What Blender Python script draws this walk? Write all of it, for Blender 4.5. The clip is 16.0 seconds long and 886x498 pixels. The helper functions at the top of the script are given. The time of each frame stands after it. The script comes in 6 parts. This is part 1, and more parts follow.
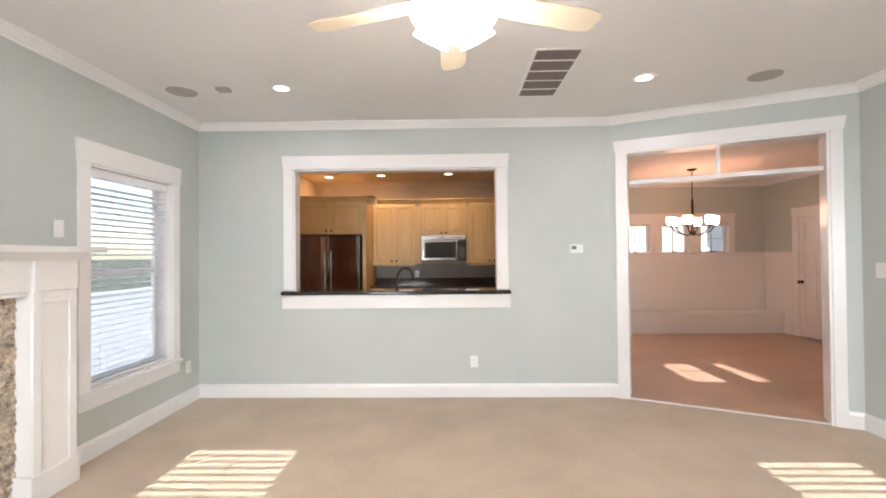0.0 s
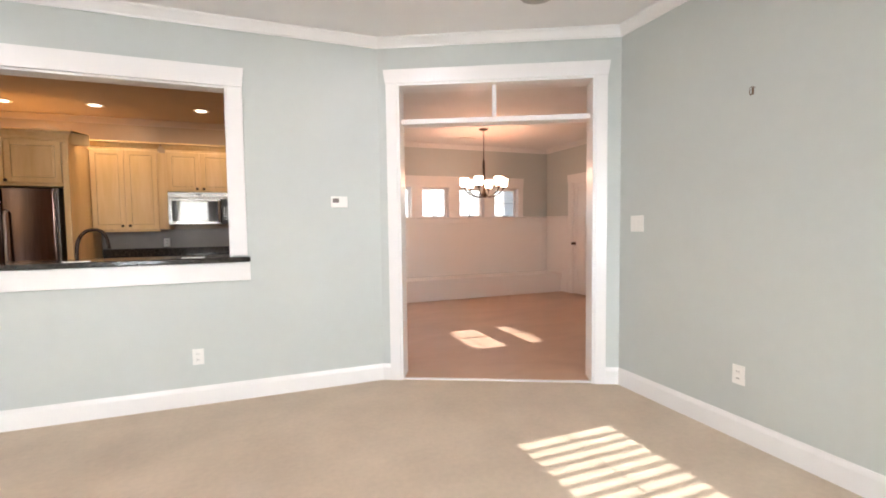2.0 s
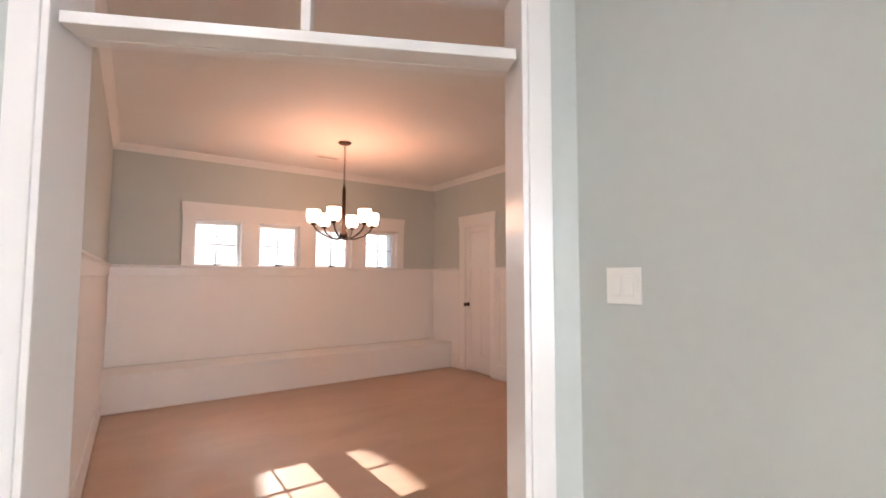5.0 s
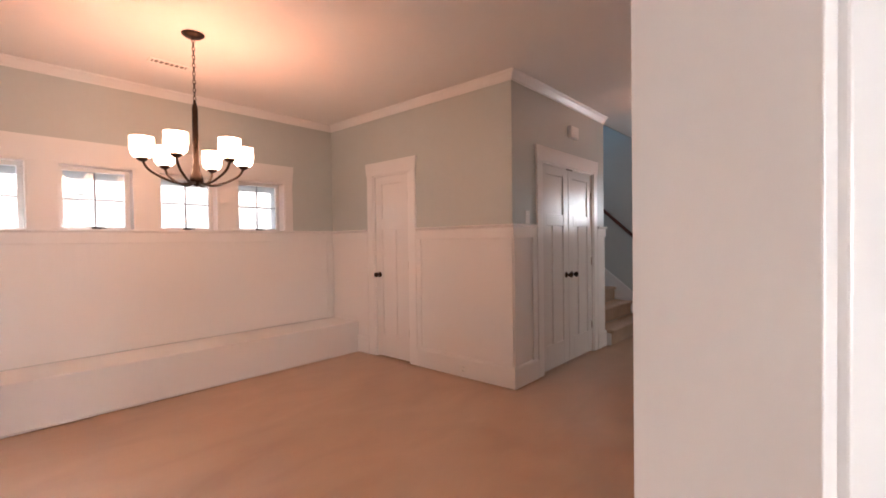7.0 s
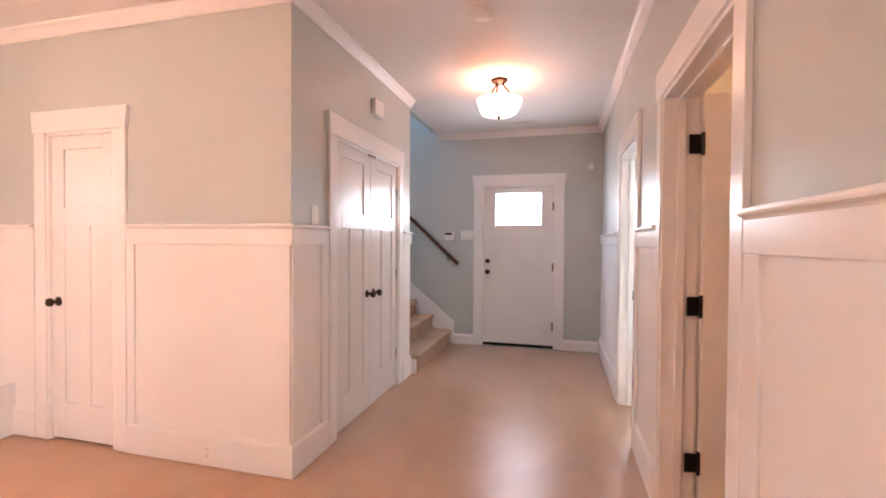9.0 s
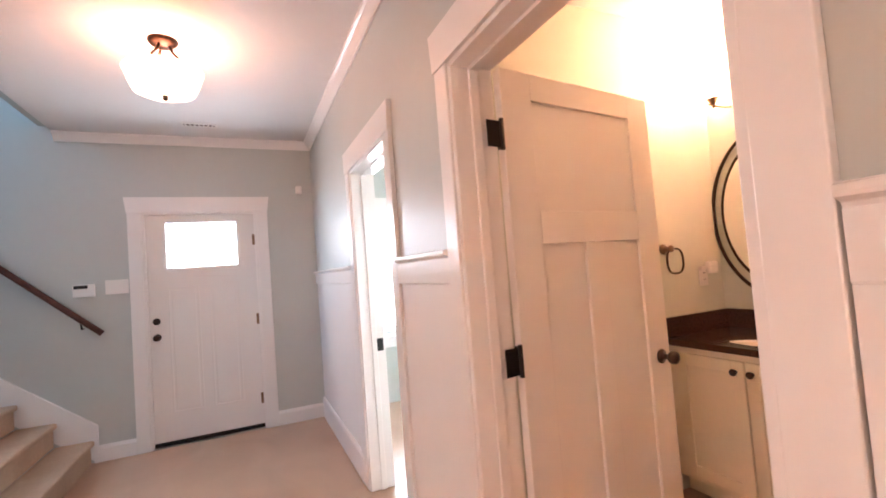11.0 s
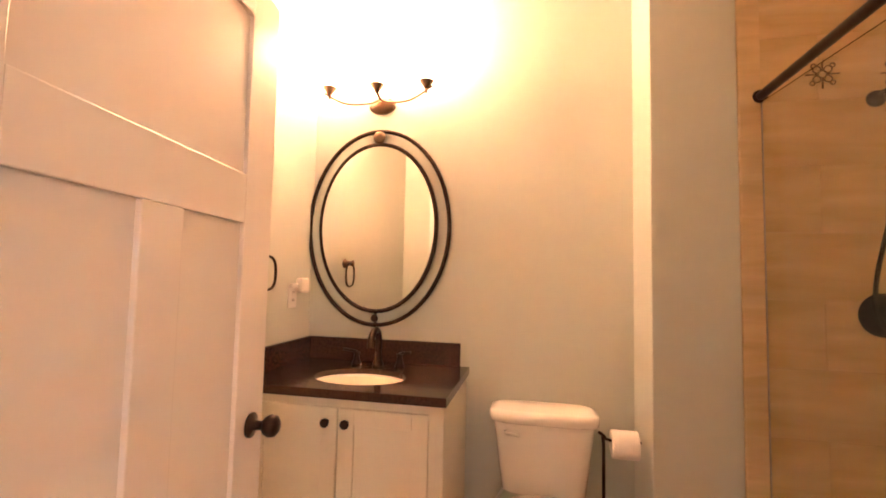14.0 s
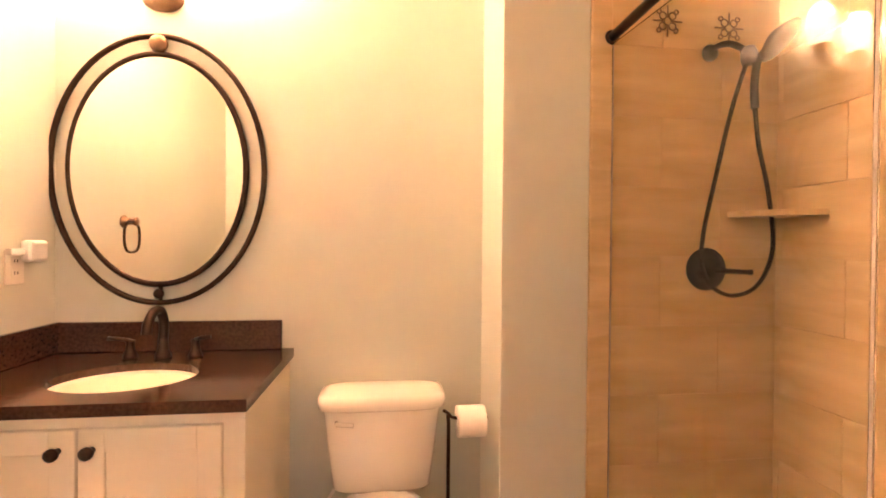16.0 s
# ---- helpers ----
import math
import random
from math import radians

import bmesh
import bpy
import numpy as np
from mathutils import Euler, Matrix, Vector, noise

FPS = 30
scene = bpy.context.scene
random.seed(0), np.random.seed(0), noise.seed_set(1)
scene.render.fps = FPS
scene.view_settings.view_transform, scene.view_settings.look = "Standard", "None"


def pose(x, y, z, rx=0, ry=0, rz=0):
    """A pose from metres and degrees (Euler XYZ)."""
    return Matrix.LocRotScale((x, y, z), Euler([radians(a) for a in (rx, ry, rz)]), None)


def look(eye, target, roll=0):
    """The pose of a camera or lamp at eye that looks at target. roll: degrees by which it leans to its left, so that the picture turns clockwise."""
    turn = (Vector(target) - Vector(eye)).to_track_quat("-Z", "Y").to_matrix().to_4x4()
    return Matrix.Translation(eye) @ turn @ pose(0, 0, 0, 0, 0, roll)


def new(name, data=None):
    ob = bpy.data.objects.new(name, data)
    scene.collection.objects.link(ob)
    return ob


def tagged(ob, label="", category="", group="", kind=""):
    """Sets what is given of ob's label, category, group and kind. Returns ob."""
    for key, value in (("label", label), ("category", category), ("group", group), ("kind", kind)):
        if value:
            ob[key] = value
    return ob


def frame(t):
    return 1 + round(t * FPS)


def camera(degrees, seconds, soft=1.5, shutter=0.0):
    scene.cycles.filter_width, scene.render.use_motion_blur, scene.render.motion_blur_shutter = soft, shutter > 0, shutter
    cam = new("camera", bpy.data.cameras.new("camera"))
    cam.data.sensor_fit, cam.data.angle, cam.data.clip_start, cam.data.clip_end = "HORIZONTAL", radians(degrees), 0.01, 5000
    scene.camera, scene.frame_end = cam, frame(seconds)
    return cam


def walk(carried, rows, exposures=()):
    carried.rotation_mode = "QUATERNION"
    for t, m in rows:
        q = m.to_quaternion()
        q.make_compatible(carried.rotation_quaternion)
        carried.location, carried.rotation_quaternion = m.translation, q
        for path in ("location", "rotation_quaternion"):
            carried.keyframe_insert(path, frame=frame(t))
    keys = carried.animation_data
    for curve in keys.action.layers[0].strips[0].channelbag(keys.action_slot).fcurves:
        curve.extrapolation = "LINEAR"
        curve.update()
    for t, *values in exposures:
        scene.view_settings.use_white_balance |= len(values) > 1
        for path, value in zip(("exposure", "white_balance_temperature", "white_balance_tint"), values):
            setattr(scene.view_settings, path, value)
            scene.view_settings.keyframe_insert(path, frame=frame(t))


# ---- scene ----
cam = camera(90.1, 16.0, soft=1.8)
PATH = [
    (0, (0.005, 0.061, 1.437), (-0.037, 2.061, 1.462), -0.5),
    (0.5, (0.139, 0.188, 1.392), (0.403, 2.17, 1.394), -0.9),
    (1, (0.339, 0.374, 1.351), (0.828, 2.313, 1.314), -1.1),
    (1.5, (0.546, 0.641, 1.323), (1.185, 2.534, 1.242), -1.1),
    (2, (0.766, 0.93, 1.293), (1.474, 2.798, 1.184), -0.7),
    (2.5, (1.0, 1.25, 1.294), (1.795, 3.082, 1.178), -0.3),
    (3, (1.254, 1.542, 1.286), (2.142, 3.332, 1.215), 0.1),
    (3.5, (1.472, 1.84, 1.309), (2.424, 3.599, 1.3), 0.3),
    (4, (1.649, 2.139, 1.303), (2.674, 3.855, 1.378), 0.7),
    (4.2, (1.714, 2.249, 1.305), (2.773, 3.942, 1.408), 0.6),
    (6.3, (2.343, 3.416, 1.318), (3.659, 4.921, 1.377), -1.0),
    (6.5, (2.385, 3.55, 1.309), (3.756, 5.006, 1.34), -1.0),
    (7, (2.601, 3.776, 1.296), (4.102, 5.098, 1.259), -0.8),
    (7.2, (2.699, 3.872, 1.295), (4.247, 5.136, 1.235), -0.8),
    (7.5, (2.882, 4.025, 1.296), (4.509, 5.184, 1.213), -0.3),
    (8, (3.105, 4.132, 1.318), (4.838, 5.124, 1.215), 0.6),
    (8.2, (3.21, 4.192, 1.322), (4.99, 5.098, 1.226), 0.8),
    (10.3, (4.442, 4.53, 1.372), (6.418, 4.238, 1.466), -2.9),
    (10.5, (4.541, 4.54, 1.36), (6.49, 4.105, 1.468), -3.5),
    (11, (4.753, 4.565, 1.37), (6.574, 3.742, 1.458), -4.4),
    (11.5, (4.988, 4.501, 1.372), (6.647, 3.386, 1.438), -3.8),
    (12, (5.194, 4.46, 1.396), (6.625, 3.064, 1.439), -2.6),
    (12.5, (5.293, 4.354, 1.373), (6.469, 2.737, 1.429), -1.0),
    (13, (5.326, 4.225, 1.359), (6.248, 2.451, 1.433), -0.0),
    (13.5, (5.379, 4.102, 1.327), (6.047, 2.22, 1.434), 0.7),
    (14, (5.429, 3.982, 1.308), (5.834, 2.028, 1.435), 1.2),
    (14.5, (5.429, 3.854, 1.283), (5.603, 1.864, 1.397), 0.9),
    (15, (5.426, 3.747, 1.276), (5.457, 1.749, 1.347), 0.9),
    (15.5, (5.4, 3.666, 1.281), (5.293, 1.669, 1.298), 0.7),
    (16, (5.363, 3.609, 1.285), (5.123, 1.623, 1.267), 0.5),
]
EXPOSURE = [(0.0, 1.1, 6350, 9), (2.0, 1.27, 6350, 9), (3.0, 1.2, 6350, 9), (4.2, 1.17, 6300, 10), (6.3, 1.38, 6250, 13), (7.0, 1.4, 6500, 16), (8.2, 2.08, 6500, 18), (10.3, 2.83, 6250, 18), (11.0, 2.78, 6300, 16), (12.0, 2.7, 6350, 14), (12.6, 2.68, 6400, 12), (13.2, 2.82, 6450, 9), (14.0, 3.08, 6450, 9), (15.0, 3.32, 6450, 9), (16.0, 3.62, 6450, 8)]
walk(cam, [(t, look(eye, target, roll)) for t, eye, target, roll in PATH], EXPOSURE)

# ---- light: sky, one sun, the lamps of the house ----
SUN_SLOPE = 0.49
sun_el = math.atan(SUN_SLOPE)
world = bpy.data.worlds.new("sky")
scene.world = world
world.use_nodes = True
wn, wl = world.node_tree.nodes, world.node_tree.links
sky = wn.new("ShaderNodeTexSky")
sky.sky_type, sky.sun_disc = "NISHITA", False
sky.sun_elevation, sky.sun_rotation = sun_el, math.pi
wl.new(sky.outputs[0], wn["Background"].inputs[0])
wn["Background"].inputs[1].default_value = 0.15
sun = new("sun", bpy.data.lights.new("sun", "SUN"))
sun.data.energy, sun.data.angle, sun.data.color = 5.0, radians(0.2), (1.0, 0.94, 0.86)
sun.matrix_world = look((0, -20, 20 * SUN_SLOPE), (0, 0, 0))

WARM = (1.0, 0.43, 0.295)
SOFT = (1.0, 0.87, 0.90)


def lamp(name, kind, place, power, colour, size=0.05, target=None, spread=None):
    d = bpy.data.lights.new(name, kind)
    d.energy, d.color = power, colour
    if kind == "AREA":
        d.shape, d.size = "DISK", size
        if spread:
            d.spread = radians(spread)
    else:
        d.shadow_soft_size = size
    ob = new(name, d)
    ob.matrix_world = look(place, target) if target else pose(*place)
    return ob


def window_light(name, place, target, w, h, power, colour=(0.86, 0.93, 1.0)):
    d = bpy.data.lights.new(name, "AREA")
    d.shape, d.size, d.size_y, d.energy, d.color = "RECTANGLE", w, h, power, colour
    ob = new(name, d)
    ob.matrix_world = look(place, target)
    return ob


# ---- materials ----
def mat(name, colour, rough=0.5, metal=0.0, vary=0.06, scale=3.0, bump=0.0, bump_scale=200.0, coat=0.0, second=None, spec=0.5, even=False):
    """A painted or solid surface: colour that drifts at a large and a small scale, fine relief, uneven gloss."""
    m = bpy.data.materials.new(name)
    m.use_nodes = True
    n, l = m.node_tree.nodes, m.node_tree.links
    b = n["Principled BSDF"]
    co = n.new("ShaderNodeTexCoord")
    big, fine = n.new("ShaderNodeTexNoise"), n.new("ShaderNodeTexNoise")
    big.inputs["Scale"].default_value, fine.inputs["Scale"].default_value = scale, scale * 14
    big.inputs["Detail"].default_value = 4
    l.new(co.outputs["Object"], big.inputs["Vector"]), l.new(co.outputs["Object"], fine.inputs["Vector"])
    add = n.new("ShaderNodeMath")
    add.operation = "MULTIPLY_ADD"
    l.new(fine.outputs[0], add.inputs[0])
    add.inputs[1].default_value = 0.4
    l.new(big.outputs[0], add.inputs[2])
    ramp = n.new("ShaderNodeMapRange")
    ramp.inputs[1].default_value, ramp.inputs[2].default_value = 0.45, 0.95
    l.new(add.outputs[0], ramp.inputs[0])
    mix = n.new("ShaderNodeMix")
    mix.data_type = "RGBA"
    lo = [c * (1 - vary) for c in colour]
    hi = [min(1, c * (1 + vary)) for c in (second or colour)]
    mix.inputs[6].default_value, mix.inputs[7].default_value = (*lo, 1), (*hi, 1)
    l.new(ramp.outputs[0], mix.inputs[0]), l.new(mix.outputs[2], b.inputs["Base Color"])
    rr = n.new("ShaderNodeMapRange")
    rr.inputs[3].default_value, rr.inputs[4].default_value = max(0.02, rough * (0.97 if even else 0.88)), min(1, rough * (1.03 if even else 1.12))
    l.new(fine.outputs[0], rr.inputs[0]), l.new(rr.outputs[0], b.inputs["Roughness"])
    b.inputs["Metallic"].default_value, b.inputs["Coat Weight"].default_value = metal, coat
    b.inputs["Specular IOR Level"].default_value = spec
    if bump:
        t, k = n.new("ShaderNodeTexNoise"), n.new("ShaderNodeBump")
        t.inputs["Scale"].default_value, t.inputs["Detail"].default_value = bump_scale, 3
        k.inputs["Strength"].default_value, k.inputs["Distance"].default_value = bump, 0.004
        l.new(co.outputs["Object"], t.inputs["Vector"]), l.new(t.outputs[0], k.inputs["Height"]), l.new(k.outputs[0], b.inputs["Normal"])
    return m


def streaky(name, dark, light, along, rough, stretch=14.0, scale=6.0, bump=0.1, per_piece=0.0, spec=0.5):
    """Wood or travertine: noise drawn out along one axis, in two scales."""
    m = bpy.data.materials.new(name)
    m.use_nodes = True
    n, l = m.node_tree.nodes, m.node_tree.links
    b = n["Principled BSDF"]
    co, mp = n.new("ShaderNodeTexCoord"), n.new("ShaderNodeMapping")
    mp.inputs["Scale"].default_value = [1.0 if i == along else stretch for i in range(3)]
    l.new(co.outputs["Object"], mp.inputs["Vector"])
    a, c = n.new("ShaderNodeTexNoise"), n.new("ShaderNodeTexNoise")
    a.inputs["Scale"].default_value, c.inputs["Scale"].default_value = scale * 0.25, scale
    a.inputs["Detail"].default_value, c.inputs["Detail"].default_value = 5, 6
    c.inputs["Distortion"].default_value = 0.6
    l.new(mp.outputs[0], a.inputs["Vector"]), l.new(mp.outputs[0], c.inputs["Vector"])
    s = n.new("ShaderNodeMath")
    s.operation = "ADD"
    l.new(a.outputs[0], s.inputs[0]), l.new(c.outputs[0], s.inputs[1])
    last = s
    if per_piece:
        info, mul = n.new("ShaderNodeObjectInfo"), n.new("ShaderNodeMath")
        mul.operation = "MULTIPLY_ADD"
        mul.inputs[1].default_value = per_piece
        l.new(info.outputs["Random"], mul.inputs[0]), l.new(s.outputs[0], mul.inputs[2])
        last = mul
    mr = n.new("ShaderNodeMapRange")
    mr.inputs[1].default_value, mr.inputs[2].default_value = 0.65, 1.4 + per_piece
    l.new(last.outputs[0], mr.inputs[0])
    mix = n.new("ShaderNodeMix")
    mix.data_type = "RGBA"
    mix.inputs[6].default_value, mix.inputs[7].default_value = (*dark, 1), (*light, 1)
    l.new(mr.outputs[0], mix.inputs[0]), l.new(mix.outputs[2], b.inputs["Base Color"])
    b.inputs["Roughness"].default_value, b.inputs["Specular IOR Level"].default_value = rough, spec
    k = n.new("ShaderNodeBump")
    k.inputs["Strength"].default_value, k.inputs["Distance"].default_value = bump, 0.003
    l.new(c.outputs[0], k.inputs["Height"]), l.new(k.outputs[0], b.inputs["Normal"])
    return m


def glow(name, colour, strength):
    m = bpy.data.materials.new(name)
    m.use_nodes = True
    b = m.node_tree.nodes["Principled BSDF"]
    b.inputs["Base Color"].default_value, b.inputs["Roughness"].default_value = (*colour, 1), 0.35
    b.inputs["Emission Color"].default_value, b.inputs["Emission Strength"].default_value = (*colour, 1), strength
    return m


def glass(name, rough=0.0, tint=(1, 1, 1), ior=1.45):
    m = bpy.data.materials.new(name)
    m.use_nodes = True
    b = m.node_tree.nodes["Principled BSDF"]
    b.inputs["Base Color"].default_value = (*tint, 1)
    b.inputs["Transmission Weight"].default_value, b.inputs["Roughness"].default_value, b.inputs["IOR"].default_value = 1.0, rough, ior
    return m


WAINS = mat("brushed_white_wainscot_paint", (0.82, 0.81, 0.80), 0.42, vary=0.008, scale=1.1, even=True)
wb = WAINS.node_tree
wco, wmp, wno, wbu = (wb.nodes.new(k) for k in ("ShaderNodeTexCoord", "ShaderNodeMapping", "ShaderNodeTexNoise", "ShaderNodeBump"))
wmp.inputs["Scale"].default_value = (22.0, 22.0, 0.7)
wno.inputs["Scale"].default_value, wno.inputs["Detail"].default_value = 1.0, 3
wbu.inputs["Strength"].default_value, wbu.inputs["Distance"].default_value = 0.35, 0.004
wb.links.new(wco.outputs["Object"], wmp.inputs["Vector"]), wb.links.new(wmp.outputs[0], wno.inputs["Vector"])
wb.links.new(wno.outputs[0], wbu.inputs["Height"]), wb.links.new(wbu.outputs[0], wb.nodes["Principled BSDF"].inputs["Normal"])
SAGE = mat("sage_wall_paint", (0.525, 0.56, 0.54), 0.45, vary=0.025, scale=1.3, bump=0.06, bump_scale=260)
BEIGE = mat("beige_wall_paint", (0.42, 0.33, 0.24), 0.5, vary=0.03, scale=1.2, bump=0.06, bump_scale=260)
CREAM = mat("pale_sage_bath_paint", (0.61, 0.64, 0.585), 0.5, vary=0.03, scale=1.2, bump=0.06, bump_scale=260)
# copy of the ceiling paint with the kitchen's dim warm light in its colour
KCEIL = mat("kitchen_ceiling_warm_light_tint", (0.55, 0.46, 0.39), 0.7, vary=0.03, scale=1.5, bump=0.1, bump_scale=160)
CEIL = mat("ceiling_paint", (0.80, 0.79, 0.78), 0.7, vary=0.02, scale=1.5, bump=0.10, bump_scale=160)
TRIM = mat("white_semigloss_trim", (0.82, 0.81, 0.80), 0.28, vary=0.008, scale=1.1, even=True)
DOORW = mat("white_door_paint", (0.80, 0.79, 0.78), 0.25, vary=0.008, scale=1.1, even=True)
CARPET = mat("beige_cut_pile_carpet", (0.60, 0.502, 0.395), 0.95, vary=0.10, scale=2.2, bump=0.9, bump_scale=420, spec=0.1)
STAIRC = mat("tan_stair_carpet", (0.56, 0.40, 0.285), 0.95, vary=0.12, scale=3.0, bump=0.9, bump_scale=420, spec=0.1)
FLOORW = streaky("tan_wood_floor", (0.43, 0.268, 0.172), (0.565, 0.372, 0.255), 0, 0.32, 1.8, 1.7, 0.012, spec=0.5)
BRONZE = mat("oil_rubbed_bronze", (0.042, 0.026, 0.018), 0.35, 0.85, vary=0.3, scale=20, bump=0.1, bump_scale=80)
BRONZE_L = mat("brushed_bronze", (0.20, 0.13, 0.085), 0.32, 0.9, vary=0.2, scale=15, bump=0.1, bump_scale=120)
BLACK = mat("matt_black_metal", (0.014, 0.012, 0.011), 0.38, 0.6, vary=0.2, scale=20)
STEEL_L = mat("satin_steel_front", (0.22, 0.205, 0.19), 0.22, 1.0, vary=0.1, scale=12)
NICKEL = mat("satin_nickel", (0.55, 0.53, 0.50), 0.3, 1.0, vary=0.08, scale=12)
# fridge steel with the room's brown reflection put into its base colour
STEEL = streaky("steel_brown_reflection_tint", (0.10, 0.062, 0.052), (0.18, 0.115, 0.098), 2, 0.16, 30, 4, 0.03)
STEEL.node_tree.nodes["Principled BSDF"].inputs["Metallic"].default_value = 1.0
MAPLE = streaky("cream_glazed_cabinet_wood", (0.65, 0.46, 0.205), (0.76, 0.57, 0.30), 2, 0.4, 10, 2.5, 0.03)
GLAZE = mat("brown_cabinet_glaze", (0.30, 0.19, 0.09), 0.45, vary=0.15, scale=20)
VANITYW = mat("cream_cabinet_paint", (0.78, 0.73, 0.60), 0.35, vary=0.03, scale=3)
GRANITE = mat("dark_brown_granite", (0.034, 0.016, 0.011), 0.14, vary=0.25, scale=85, second=(0.065, 0.032, 0.022))
DGRANITE = mat("black_granite", (0.012, 0.011, 0.011), 0.12, vary=0.7, scale=45, second=(0.04, 0.035, 0.03))
PORCELAIN = mat("white_porcelain", (0.86, 0.84, 0.79), 0.10, vary=0.01, scale=2, coat=0.4)
TILE = streaky("travertine_tile", (0.47, 0.335, 0.175), (0.70, 0.55, 0.335), 0, 0.42, 6, 3.6, 0.06, per_piece=0.12, spec=0.35)
GROUT = mat("tan_grout", (0.68, 0.54, 0.35), 0.9, vary=0.1, scale=12, bump=0.3, bump_scale=200)
STICK = mat("stone_stick_mosaic", (0.16, 0.11, 0.075), 0.35, vary=0.5, scale=35, second=(0.55, 0.46, 0.35))
SPLASH = mat("grey_brown_backsplash", (0.23, 0.205, 0.185), 0.35, vary=0.08, scale=6)
RAILW = streaky("dark_red_handrail_wood", (0.06, 0.018, 0.012), (0.12, 0.035, 0.022), 1, 0.3, 12, 5, 0.05)
# white bars painted grey: their backlit shade is put into the colour
BARW = mat("backlit_grey_glazing_bar", (0.34, 0.35, 0.37), 0.4, vary=0.03)
PLASTIC = mat("white_plastic", (0.82, 0.81, 0.78), 0.35, vary=0.01)
GREYP = mat("grey_speaker_grille", (0.42, 0.40, 0.38), 0.7, vary=0.06, scale=60, bump=0.4, bump_scale=500)
DARK = mat("dark_void", (0.02, 0.018, 0.016), 0.9, vary=0.1)
VENTG = mat("vent_grey", (0.20, 0.17, 0.155), 0.8, vary=0.1, scale=30)
PAPER = mat("white_paper", (0.85, 0.83, 0.80), 0.9, vary=0.03, scale=30, bump=0.1)
BLADE = mat("fan_blade_cream", (0.74, 0.66, 0.50), 0.4, vary=0.03)
SLAT = mat("blind_slat_white", (0.82, 0.83, 0.84), 0.4, vary=0.01)
MATTE = mat("matt_dark_bronze", (0.020, 0.015, 0.011), 0.62, 0.2, vary=0.2, scale=20)
MWGLASS = mat("dark_oven_glass", (0.02, 0.019, 0.018), 0.06, vary=0.1, coat=0.5)
MIRROR = mat("mirror_silver", (0.93, 0.93, 0.91), 0.02, 1.0, vary=0.0)
PANE = glass("window_pane")
SHOWERG = glass("shower_glass", 0.0, (0.97, 0.99, 0.98), 1.28)
# drive colour raised: the glare outside the west window is put into it
ASPHALT = mat("drive_lightened_for_glare", (0.42, 0.43, 0.45), 0.9, vary=0.2, scale=4, bump=0.5, bump_scale=60)
LAWN = mat("lawn", (0.11, 0.12, 0.085), 0.95, vary=0.3, scale=5, bump=0.8, bump_scale=50)
SIDING = mat("pale_house_siding", (0.60, 0.61, 0.62), 0.6, vary=0.05, scale=2)
ROOFM = mat("grey_roof_shingle", (0.12, 0.11, 0.11), 0.9, vary=0.2, scale=8, bump=0.5, bump_scale=30)
BULB = glow("lit_frosted_shade", (1.0, 0.84, 0.70), 14.0)
BULB_C = glow("lit_chandelier_shade", (1.0, 0.61, 0.42), 7.0)
BULB_V = glow("lit_vanity_shade", (1.0, 0.58, 0.34), 6.0)
BULB_H = glow("lit_alabaster_bowl", (1.0, 0.66, 0.42), 0.75)
CAN = glow("lit_recessed_lens", (1.0, 0.88, 0.70), 2.5)


# ---- builders ----
def mesh_of(name, bm, m, smooth=False, parent=None):
    me = bpy.data.meshes.new(name)
    bmesh.ops.recalc_face_normals(bm, faces=bm.faces)
    bm.to_mesh(me)
    bm.free()
    for k in (m if isinstance(m, (list, tuple)) else [m]):
        me.materials.append(k)
    if smooth:
        for p in me.polygons:
            p.use_smooth = True
    ob = new(name, me)
    if parent:
        ob.parent = parent
    return ob


def put_box(bm, lo, hi, bevel=0.0, m=None, index=0):
    vs = bmesh.ops.create_cube(bm, size=1.0)["verts"]
    for v in vs:
        v.co = Vector([lo[i] + (v.co[i] + 0.5) * (hi[i] - lo[i]) for i in range(3)])
    faces = list({f for v in vs for f in v.link_faces})
    for f in faces:
        f.material_index = index
    if bevel:
        es = list({e for v in vs for e in v.link_edges})
        b = min(bevel, 0.45 * min(abs(hi[i] - lo[i]) for i in range(3)))
        r = bmesh.ops.bevel(bm, geom=es, offset=b, segments=2, affect="EDGES", profile=0.5)
        vs = list({v for f in r["faces"] for v in f.verts} | {v for v in vs if v.is_valid})
        vs = [v for v in vs if v.is_valid]
        extra = {w for v in vs for f in v.link_faces for w in f.verts}
        vs = list(extra)
    if m is not None:
        for v in vs:
            v.co = m @ v.co
    return vs


def box(name, lo, hi, m, bevel=0.003, parent=None, at=None):
    bm = bmesh.new()
    put_box(bm, lo, hi, bevel, at)
    return mesh_of(name, bm, m, parent=parent)


def boxes(name, items, m, bevel=0.002, parent=None):
    bm = bmesh.new()
    for lo, hi in items:
        put_box(bm, lo, hi, bevel)
    return mesh_of(name, bm, m, parent=parent)


